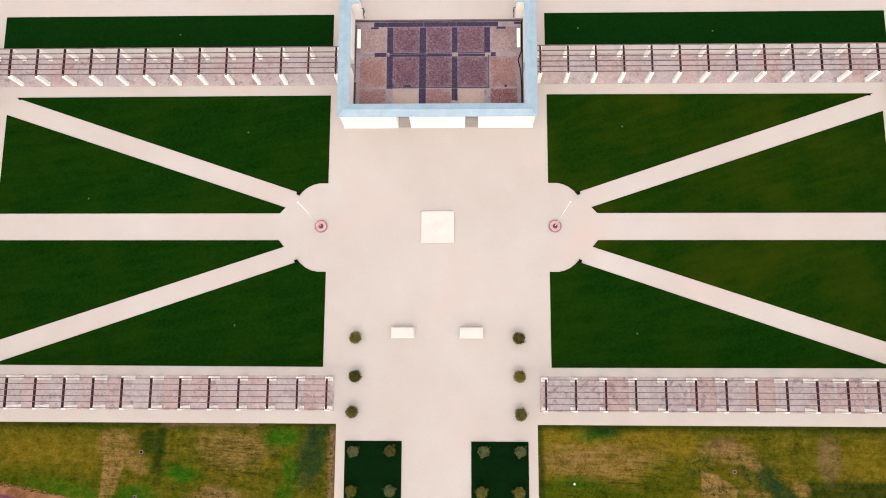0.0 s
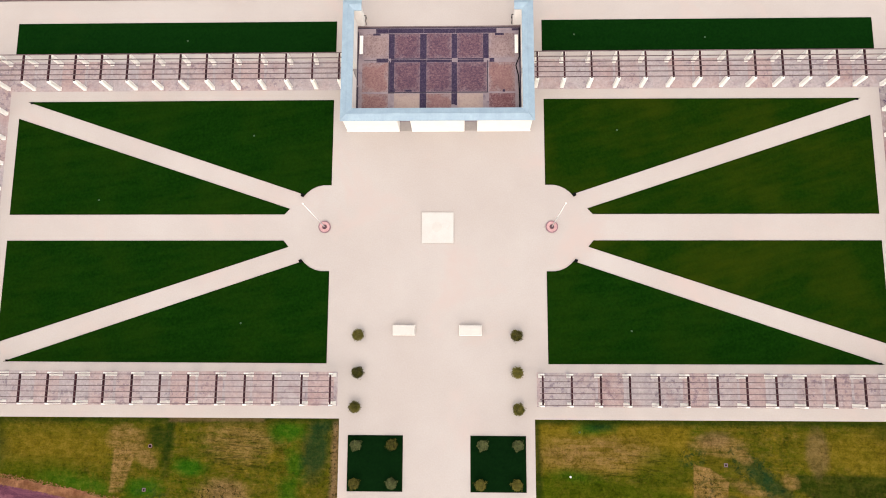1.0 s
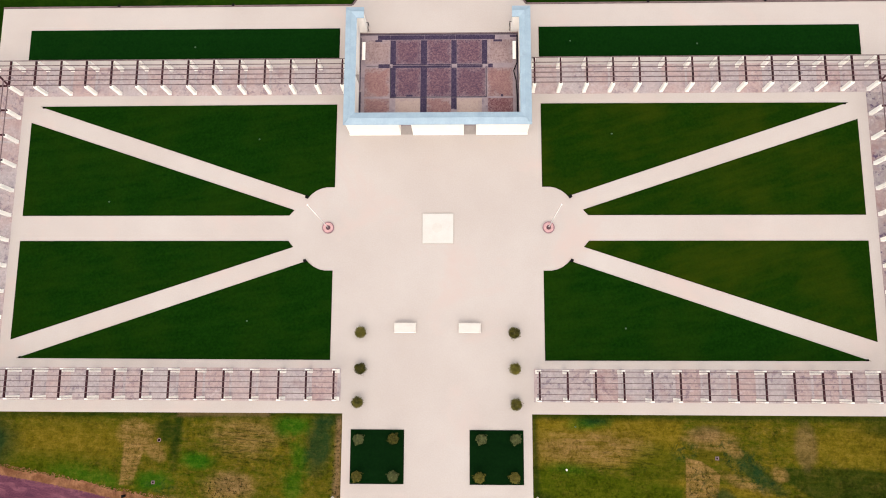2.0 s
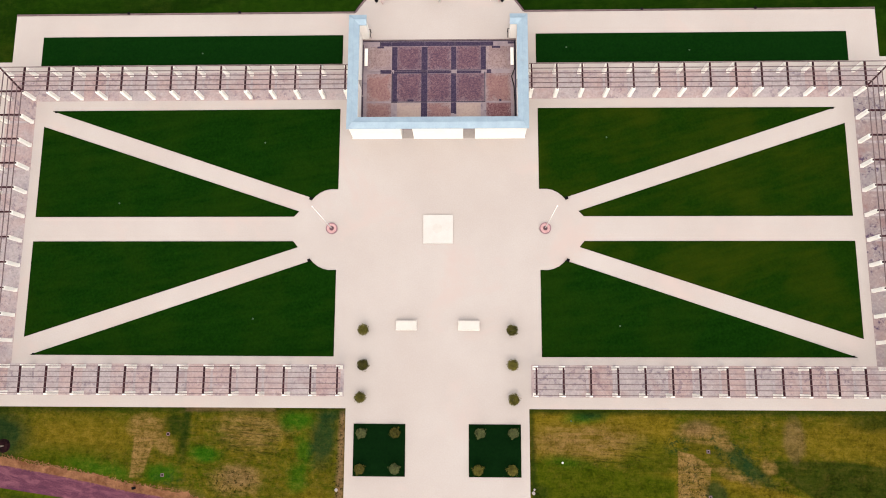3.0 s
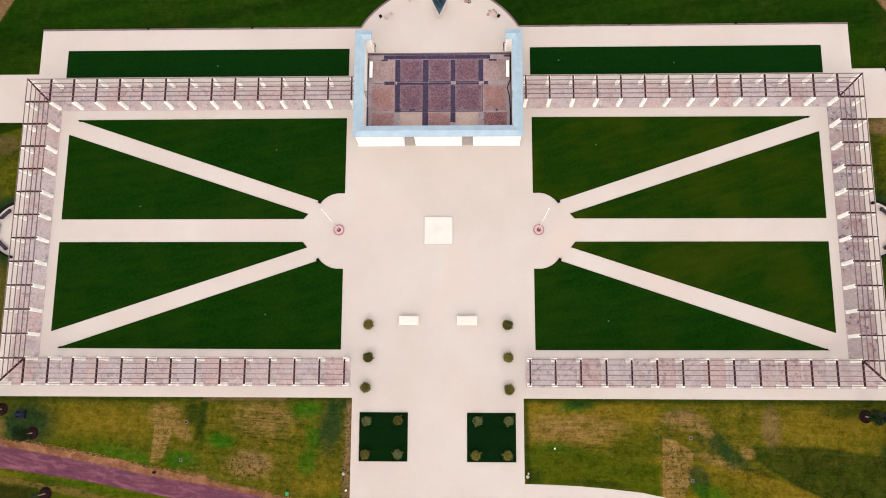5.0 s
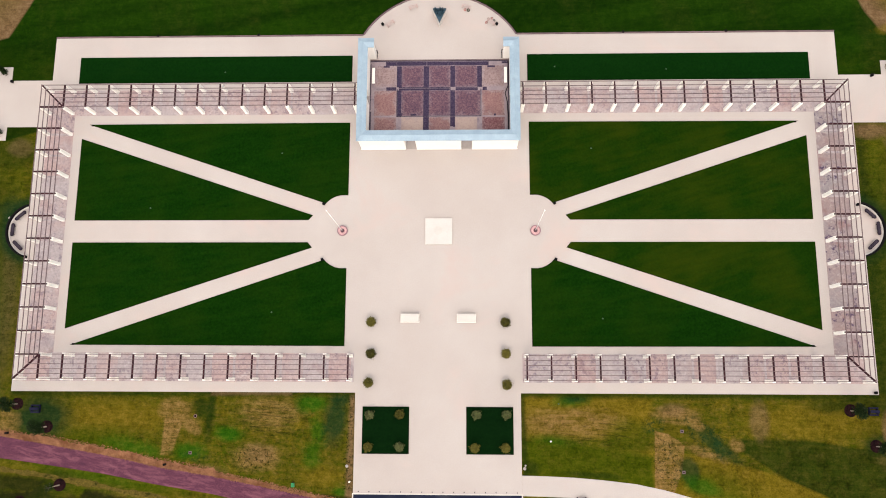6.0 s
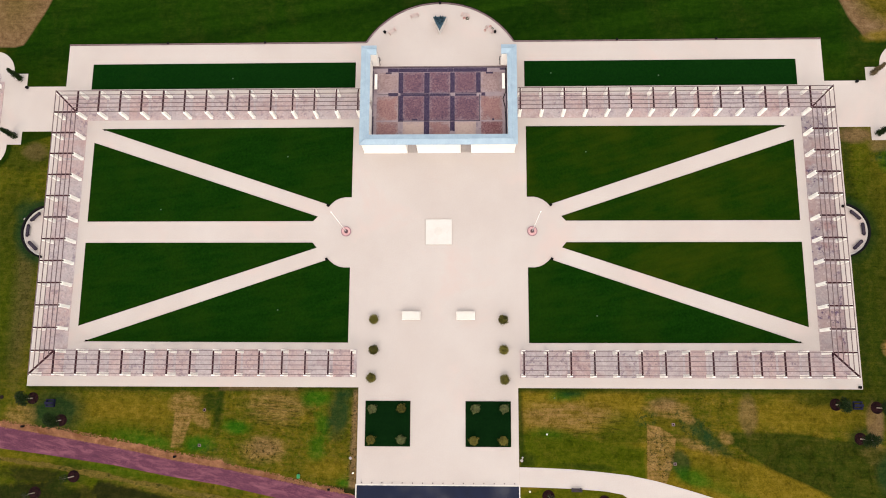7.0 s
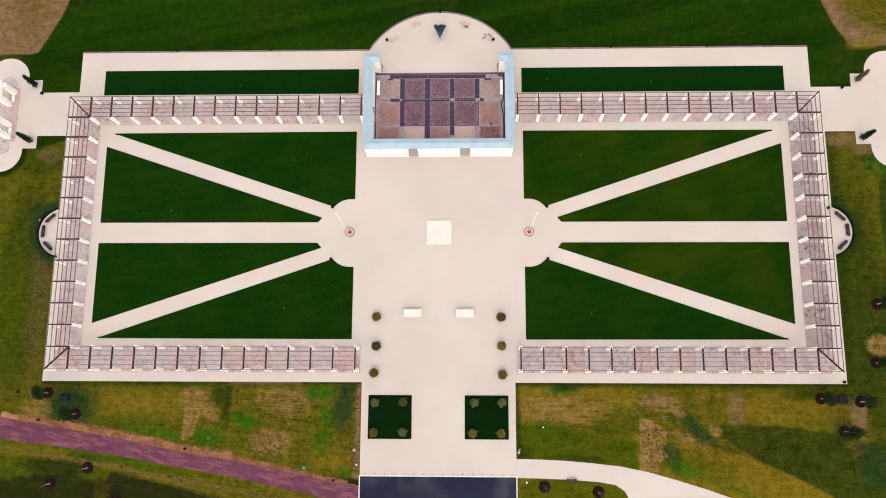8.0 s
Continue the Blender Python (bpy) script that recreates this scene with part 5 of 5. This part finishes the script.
# ---- sprinkler heads in the lawns ----
head = thing("sprinkler_head", "small pale sprinkler head set in the lawn", "sprinkler", (-22.65, 11.36, 0.07), "sprinkler heads")
part("cap", tube(bmesh.new(), (0, 0, -0.01), (0, 0, 0.05), 0.12, 0.10, 12), M_SPRINKLER, head)
part("nozzle", tube(bmesh.new(), (0, 0, 0.045), (0, 0, 0.08), 0.03, 0.025, 8), M_SPRINKLER, head)
for x, y in ((-31.6, 23.8), (16.8, 24.3), (32.9, 23.8), (22.6, -12.4), (-23.2, -11.6), (-41.3, 3.3), (21.7, 11.9)):
    copy_thing(head, pose(x, y, 0.07))


# ---- planting ----
def leaves(bm, centre, radius, count, size, rng, squash=1.0, hollow=0.55, lumps=()):
    """Small folded leaves through a lumpy crown."""
    cx, cy, cz = centre
    for _ in range(count):
        d = Vector((rng.gauss(0, 1), rng.gauss(0, 1), rng.gauss(0, 1))).normalized()
        bulge = 1.0 + 0.55 * noise.noise(d * 2.1 + Vector((cx * 3.1, cy * 1.7, radius * 5)))
        r = radius * bulge * (hollow + (1 - hollow) * rng.random() ** 0.5)
        p = Vector((cx + d.x * r, cy + d.y * r, cz + d.z * r * squash))
        a = Vector((rng.gauss(0, 1), rng.gauss(0, 1), rng.gauss(0, 0.7))).normalized()
        n = (d + Vector((rng.uniform(-1, 1), rng.uniform(-1, 1), rng.uniform(-0.3, 1)))).normalized()
        b = n.cross(a)
        if b.length < 0.05:
            continue
        b.normalize()
        s = size * rng.uniform(0.6, 1.4)
        q = [p - a * s, p - b * s * 0.4 + n * s * 0.1, p + a * s, p + b * s * 0.4 + n * s * 0.1]
        v = [bm.verts.new(w) for w in q]
        bm.faces.new((v[0], v[1], v[2]))
        bm.faces.new((v[0], v[2], v[3]))
    return bm


def branching(bm, rng, base, top, r0, limbs, spread, rise, twigs=None):
    """A tapered, slightly bent trunk with limbs; the limbs go into twigs where that is given."""
    base, top = Vector(base), Vector(top)
    mid = base.lerp(top, 0.5) + Vector((rng.uniform(-0.06, 0.06), rng.uniform(-0.06, 0.06), 0))
    tube(bm, base, mid, r0, r0 * 0.75, 7)
    tube(bm, mid, top, r0 * 0.75, r0 * 0.35, 7)
    bm_limb = bm if twigs is None else twigs
    for i in range(limbs):
        f = rng.uniform(0.45, 0.98)
        a = i * 2.4 + rng.uniform(-0.4, 0.4)
        p = mid.lerp(top, f)
        q = p + Vector((math.cos(a) * spread, math.sin(a) * spread, rise)) * rng.uniform(0.6, 1.1)
        tube(bm_limb, p, q, r0 * 0.3, r0 * 0.10, 5)
        for k in range(2):
            e = p.lerp(q, rng.uniform(0.4, 0.8))
            w = e + Vector((rng.uniform(-1, 1), rng.uniform(-1, 1), rng.uniform(0.2, 0.9))) * spread * 0.45
            tube(bm_limb, e, w, r0 * 0.13, r0 * 0.05, 4)
    return bm


def shrub(seed, leaf, label, size):
    rng = random.Random(seed)
    ob = thing("shrub", label, "shrub", (0, 0, 0), "clipped shrubs")
    part("stem", branching(bmesh.new(), rng, (0, 0, -0.05), (0.03, 0, 0.8 * size), 0.05, 6, 0.35 * size, 0.3 * size), M_BARK, ob)
    bm = leaves(bmesh.new(), (0, 0, 0.78 * size), 0.66 * size, 1100, 0.085, rng, 0.95, 0.35)
    for k in range(8):
        a = k * 0.785 + rng.uniform(-0.3, 0.3)
        leaves(bm, (math.cos(a) * 0.38 * size, math.sin(a) * 0.38 * size, 0.75 * size + rng.uniform(-0.1, 0.25)), 0.30 * size, 130, 0.08, rng, 1.0, 0.2)
    part("crown", bm, leaf, ob)
    part("inner_leaves", leaves(bmesh.new(), (0, 0, 0.85 * size), 0.45 * size, 70, 0.08, rng, 1.0, 0.3), M_LEAF_BROWN, ob, "browned inner leaves")
    return ob


sh = [shrub(1, M_LEAF, "rounded olive-green shrub growing in the paving", 1.0), shrub(2, M_LEAF, "rounded olive-green shrub with gaps in the crown", 1.05), shrub(3, M_LEAF_PALE, "rounded silvery green shrub in a dark bed", 0.88), shrub(4, M_LEAF, "rounded olive shrub in a dark bed", 0.9)]
court = [(-9.2, -12.98, 0), (-9.15, -17.3, 1), (-9.4, -21.2, 0), (9.2, -13.02, 1), (9.28, -17.25, 0), (9.37, -21.4, 1)]
beds = [(-9.2, -25.45, 2), (-5.08, -25.38, 3), (-9.33, -29.68, 3), (-5.08, -29.65, 2), (5.22, -25.38, 2), (9.24, -25.36, 2), (4.98, -29.74, 3), (9.08, -29.7, 3)]
used = set()
rng = random.Random(7)
for x, y, k in court + beds:
    z = 0.05 if y < -24 else 0.0
    f = rng.uniform(0, 360)
    if k in used:
        copy_thing(sh[k], pose(x, y, z, 0, 0, f))
    else:
        sh[k].location, sh[k].rotation_euler = (x, y, z), (0, 0, radians(f))
        used.add(k)


def young_tree(seed, height, crown, count, leaf, label):
    rng = random.Random(seed)
    ob = thing("young_tree", label, "tree", (0, 0, 0), "young trees")
    twigs = bmesh.new()
    trunk = part("trunk", branching(bmesh.new(), rng, (0, 0, -0.05), (rng.uniform(-0.1, 0.1), rng.uniform(-0.1, 0.1), height * 0.8), 0.085, 9, crown * 0.75, crown * 0.5, twigs), M_BARK, ob, "pale bark")
    part("limbs", twigs, M_TWIG, trunk, "dark thin limbs")
    bm = bmesh.new()
    for k in range(9):
        a = k * 2.4
        r = crown * 0.55 * math.sqrt(k / 9)
        leaves(bm, (math.cos(a) * r, math.sin(a) * r, height * (0.66 + rng.uniform(-0.18, 0.2))), crown * rng.uniform(0.34, 0.5), count // 9, 0.095, rng, 0.9, 0.1)
    part("crown", bm, leaf, ob)
    return ob


tr = [young_tree(21, 4.3, 1.3, 2600, M_LEAF_DARK, "young dark-leaved tree in a mulched ring"), young_tree(22, 3.2, 0.8, 140, M_LEAF_DARK, "nearly bare young tree in a mulched ring")]
tree_at = [(-57.9, -24.25, 0), (-53.5, -27.3, 0), (-51.0, -34.95, 1), (-56.3, -37.2, 1), (55.05, -24.6, 0), (60.6, -25.0, 0), (58.0, -29.2, 0), (64.3, -10.95, 0), (63.35, -19.5, 0), (15.2, -37.1, 1), (22.8, -37.75, 1), (-46.5, -39.2, 1)]
used = set()
mulch_bm = bmesh.new()
prism(mulch_bm, [(x * (1 + 0.05 * noise.noise((x * 4, y * 4, 0))), y) for x, y in disc(0, 0, 0.84, 28)], -0.05, 0.0)
prism(mulch_bm, disc(0, 0, 0.6, 20), -0.02, 0.05)
mulch_mesh = mesh_of("mulch_ring", mulch_bm, M_MULCH)
for x, y, k in tree_at:
    mulch = tagged(new("mulch_ring", mulch_mesh), "round bed of dark bark mulch in the grass", "mulch", "mulch rings")
    mulch.location = (x, y, 0.0)
    f = rng.uniform(0, 360)
    if k in used:
        copy_thing(tr[k], pose(x, y, 0.03, 0, 0, f))
    else:
        tr[k].location, tr[k].rotation_euler = (x, y, 0.03), (0, 0, radians(f))
        used.add(k)

cyp = thing("columnar_yew", "slim dark columnar evergreen on the paving", "tree", (-64.5, 24.0, 0), "columnar evergreens")
rng = random.Random(31)
part("trunk", tube(bmesh.new(), (0, 0, -0.03), (0, 0, 3.1), 0.07, 0.03, 7), M_BARK, cyp)
bm = bmesh.new()
for k in range(12):
    z = 0.35 + k * 0.29
    leaves(bm, (rng.uniform(-0.06, 0.06), rng.uniform(-0.06, 0.06), z), 0.46 * (1.0 - 0.5 * (k / 11) ** 2), 190, 0.10, rng, 1.1, 0.25)
part("crown", bm, M_LEAF_DARK, cyp)
for x, y in ((-64.5, 14.75), (64.45, 14.4)):
    copy_thing(cyp, pose(x, y, 0, 0, 0, rng.uniform(0, 360)))
dry = thing("columnar_yew", "slim columnar evergreen turned brown, on the paving", "tree", (64.45, 23.8, 0), "columnar evergreens")
part("trunk", tube(bmesh.new(), (0, 0, -0.03), (0, 0, 3.1), 0.07, 0.03, 7), M_BARK, dry)
bm = bmesh.new()
for k in range(12):
    leaves(bm, (rng.uniform(-0.06, 0.06), rng.uniform(-0.06, 0.06), 0.35 + k * 0.29), 0.42 * (1.0 - 0.5 * (k / 11) ** 2), 170, 0.10, rng, 1.1, 0.25)
part("crown", bm, M_LEAF_BROWN, dry, "browned foliage")

# ---- stone gateways on the west forecourt ----
part_rng = random.Random(77)
base = tagged(new("forecourt_plinth", mesh_of("forecourt_plinth", box(bmesh.new(), -74.6, -67.05, 14.6, 23.6, -0.05, 0.06, 0.02), M_SLAB)), "low grey stained stone plinth on the forecourt", "plinth")
for y, x_north, x_south in ((21.75, -67.45, -68.05), (16.35, -67.75, -67.7)):
    gate = thing("stone_gateway", "tall white limestone gateway of two piers and a lintel", "gateway", (0, 0, 0), "stone gateways")
    for v, x in ((1, x_north), (-1, x_south)):
        pier = part("pier", box(bmesh.new(), x - 0.85, x, y + v * 1.0 - 0.34, y + v * 1.0 + 0.34, 0.05, 3.3, 0.03), M_STONE, gate)
        for k in range(4):
            d = part_rng.uniform(0.08, 0.2)
            z = 0.3 + k * 0.72
            y0, y1 = sorted((y + v * 0.655, y + v * (0.655 - d)))
            part("quoin", box(bmesh.new(), x - 0.5, x - 0.04, y0, y1, z, z + 0.5, 0.03), M_STONE, pier)
    xm = (x_north + x_south) / 2
    part("lintel", box(bmesh.new(), xm - 0.95, xm + 0.05, y - 1.4, y + 1.4, 3.31, 4.0, 0.04), M_STONE, gate)
    for k, (v, h) in enumerate(((-0.36, 0.55), (0.0, 0.75), (0.36, 0.5))):
        part("step_stone", box(bmesh.new(), xm - 0.35, xm + 0.02, y + v - 0.16, y + v + 0.16, 0.05, h * 0.6, 0.03), M_STONE, gate)
# flat grey discs stand in for the dark shadows under the trees
for y in (24.2, 13.9):
    bm = prism(bmesh.new(), disc(-69.0, y, 1.3, 32), -0.02, 0.012)
    solid("round_inset", bm, M_SLAB, "round grey disc standing in for a dark shadow on the west forecourt", "paving", kind="structure")

# ---- small things ----
def cover(x, y, r, material, label):
    ob = thing("cover", label, "manhole cover", (x, y, -0.03), "covers in the grass")
    part("rim", ring(bmesh.new(), 0, 0, r * 0.8, r, -0.02, 0.05, steps=20), material, ob)
    part("lid", prism(bmesh.new(), disc(0, 0, r * 0.8, 20), -0.02, 0.04), material if material is M_BLOCK else M_EDGE, ob)


cover(15.17, -28.85, 0.13, M_BLOCK, "round white cover in the grass")
cover(12.69, -36.53, 0.14, M_BLOCK, "round white cover in the grass")
cover(-33.06, -25.76, 0.22, M_PLUM, "grey-green cover in the grass")
cover(-62.4, -24.1, 0.27, M_BLACK, "dark cover in the grass")


def inspection_box(x, y, w, label):
    """A square chamber: weathered concrete collar round a dark lid."""
    ob = thing("inspection_chamber", label, "inspection chamber", (x, y, -0.03), "inspection chambers")
    bm = bmesh.new()
    for x0, x1, y0, y1 in ((-w, w, w * 0.5, w), (-w, w, -w, -w * 0.5), (-w, -w * 0.5, -w * 0.5, w * 0.5), (w * 0.5, w, -w * 0.5, w * 0.5)):
        box(bm, x0, x1, y0, y1, -0.02, 0.07)
    part("collar", bm, M_KERB, ob, "weathered concrete collar")
    part("lid", box(bmesh.new(), -w * 0.5, w * 0.5, -w * 0.5, w * 0.5, -0.02, 0.045), M_EDGE, ob, "dark recessed lid")


inspection_box(32.61, -32.71, 0.2, "square weathered concrete chamber in a green patch")
inspection_box(32.63, -27.43, 0.21, "square weathered concrete chamber in dug ground")
inspection_box(-33.47, -30.62, 0.2, "square weathered concrete chamber in bright grass")

hydrant = thing("hydrant_marker", "small green plastic valve box beside the purple path", "valve box", (-19.3, -34.7, -0.03))
part("box", box(bmesh.new(), -0.2, 0.2, -0.25, 0.25, -0.02, 0.30, 0.03), M_GREEN_PLASTIC, hydrant)
part("lid", box(bmesh.new(), -0.22, 0.22, -0.27, 0.27, 0.302, 0.35, 0.02), M_GREEN_PLASTIC, hydrant)
part("post", box(bmesh.new(), -0.05, 0.05, 0.32, 0.42, -0.02, 0.7, 0.01), M_LEAF_DARK, hydrant, "dark green post")
tap = thing("water_tap", "small pale green standpipe in bright grass", "tap", (16.25, -23.9, -0.03))
part("pipe", tube(bmesh.new(), (0, 0, -0.02), (0, 0, 0.5), 0.06, 0.06, 8), M_GREEN_PLASTIC, tap)
part("head", tube(bmesh.new(), (0, 0, 0.5), (0, 0, 0.62), 0.11, 0.09, 10), M_SPRINKLER, tap)
peg = thing("white_peg", "short white painted peg at the meadow edge", "post", (-11.7, -34.2, -0.03))
part("shaft", box(bmesh.new(), -0.07, 0.07, -0.07, 0.07, -0.02, 0.62, 0.01), M_STONE, peg)
part("head", box(bmesh.new(), -0.09, 0.09, -0.09, 0.09, 0.62, 0.70, 0.02), M_STONE, peg)
for x, y, r in ((-12.14, -32.2, 0.20), (11.62, -32.4, 0.22), (-61.7, 1.9, 0.2), (11.75, -32.0, 0.13)):
    bm = bmesh.new()
    bmesh.ops.create_icosphere(bm, subdivisions=2, radius=r)
    for v in bm.verts:
        v.co *= 1.0 + 0.35 * noise.noise(v.co * 6.0 + Vector((x, y, 0)))
        v.co.z *= 0.6
    bmesh.ops.translate(bm, verts=bm.verts, vec=(x, y, 0.02))
    solid("stone", bm, M_SILL, "loose pale stone lying in the grass", "stone", "loose stones", smooth=False)

stub = thing("marker_post", "short black marker post beside the purple path", "post", (-58.8, -28.15, 0), "marker posts")
stub_post = part("post", box(bmesh.new(), -0.13, 0.13, -0.13, 0.13, -0.05, 0.5, 0.015), M_BLACK, stub)
part("cap", box(bmesh.new(), -0.16, 0.16, -0.16, 0.16, 0.5, 0.56, 0.015), M_BLACK, stub_post)
copy_thing(stub, pose(-36.75, -32.15, 0, 0, 0, 8))
copy_thing(stub, pose(-15.0, -36.4, 0, 0, 0, 8))

for x, y in ((-55.15, -24.9), (57.9, -24.7)):
    rack = thing("picnic_bench", "dark navy metal bench with two seats on the grass", "bench", (x, y, -0.03), "navy benches")
    part("table_top", box(bmesh.new(), -0.6, 0.6, -0.2, 0.2, 0.68, 0.73, 0.01), M_NAVY, rack)
    for v in (-0.45, 0.45):
        part("seat", box(bmesh.new(), -0.6, 0.6, v - 0.1, v + 0.1, 0.40, 0.44, 0.01), M_NAVY, rack)
    for v in (-0.55, 0.55):
        part("frame", box(bmesh.new(), v - 0.04, v + 0.04, -0.55, 0.55, -0.02, 0.40, 0.01), M_NAVY, rack)
        part("upright", box(bmesh.new(), v - 0.04, v + 0.04, -0.05, 0.05, 0.40, 0.68, 0.01), M_NAVY, rack)

seat = thing("bench", "dark slatted bench at the edge of the footpath", "bench", (19.05, -36.2, -0.01))
for k in range(4):
    part("slat", box(bmesh.new(), -0.75, 0.75, -0.26 + k * 0.13, -0.16 + k * 0.13, 0.40, 0.45, 0.008), M_BENCH, seat)
for v in (-0.55, 0.55):
    part("leg", box(bmesh.new(), v - 0.05, v + 0.05, -0.25, 0.25, -0.03, 0.405, 0.01), M_BLACK, seat)

for x, y in ((-42.0, 29.58), (-26.9, 29.58), (26.9, 29.58), (41.8, 29.58)):
    copy_thing(stub, pose(x, y, -0.3))

# ---- rough tufts in the meadow ----
rng = random.Random(51)


def tufts(name, count, areas, material, label, tall):
    bm_verts, bm_faces = [], []
    for _ in range(count):
        x0, x1, y0, y1 = areas[rng.randrange(len(areas))]
        x, y = rng.uniform(x0, x1), rng.uniform(y0, y1)
        if noise.noise((x * 0.35, y * 0.35, 2.0)) < -0.05 or (x < -11.5 and y < path_y(x) + 2.2):
            continue
        for k in range(4):
            a = rng.uniform(0, 6.283)
            w, h = rng.uniform(0.03, 0.07), tall * rng.uniform(0.5, 1.2)
            dx, dy = math.cos(a), math.sin(a)
            i = len(bm_verts)
            bm_verts += [(x - dy * w, y + dx * w, -0.04), (x + dy * w, y - dx * w, -0.04), (x + dx * h * 0.9, y + dy * h * 0.9, h * 0.7 - 0.03)]
            bm_faces.append((i, i + 1, i + 2))
    me = bpy.data.meshes.new(name)
    me.from_pydata(bm_verts, [], bm_faces)
    me.materials.append(material)
    return tagged(new(name, me), label, "grass", kind="stuff")


def path_y(x):
    for (xa, ya), (xb, yb) in zip(PATH_LINE, PATH_LINE[1:]):
        if xa <= x <= xb:
            return ya + (yb - ya) * (x - xa) / (xb - xa)
    return -99.0


SOUTH = [(-58, -11.6, -34.5, -22.8), (11.6, 28, -33.0, -22.8), (28, 60, -34.5, -22.8), (34, 60, -36.0, -30.0)]
by_area(tufts("grass_tufts", 9000, SOUTH, M_MEADOW[0], "small rough grass tufts in the meadow", 0.13))
by_area(tufts("grass_tufts", 2600, [(-66, -59.3, -24, -4.6), (-66, -59.3, 4.6, 12), (59.3, 66, -24, -4.6), (59.3, 66, 4.6, 12)], M_MEADOW[0], "small rough grass tufts beside the court", 0.13))


def verge_blades(count, material, label):
    """Dry bent blades along the upper edge of the purple path, thicker where the verge is wide."""
    verts, faces = [], []
    for _ in range(count):
        x = rng.uniform(-62.0, -13.0)
        k = next(j for j in range(1, len(PATH_LINE) - 1) if PATH_LINE[j][0] <= x <= PATH_LINE[j + 1][0])
        f = (x - PATH_LINE[k][0]) / (PATH_LINE[k + 1][0] - PATH_LINE[k][0])
        half_width = (PATH_WIDTHS[k] + (PATH_WIDTHS[k + 1] - PATH_WIDTHS[k]) * f) / 2
        y = path_y(x) + half_width + rng.betavariate(1.3, 1.6) * (VERGE[k - 1] + 0.4) - 0.06
        for _ in range(3):
            a = rng.uniform(0, 6.283)
            w, h = rng.uniform(0.015, 0.04), rng.uniform(0.10, 0.24)
            dx, dy = math.cos(a), math.sin(a)
            i = len(verts)
            verts += [(x - dy * w, y + dx * w, -0.03), (x + dy * w, y - dx * w, -0.03), (x + dx * h, y + dy * h, h * 0.5)]
            faces.append((i, i + 1, i + 2))
    me = bpy.data.meshes.new("verge_blades")
    me.from_pydata(verts, [], faces)
    me.materials.append(material)
    return tagged(new("verge_blades", me), label, "grass", kind="stuff")


verge_blades(3600, M_VERGE, "dry orange-brown grass blades on the path verge")
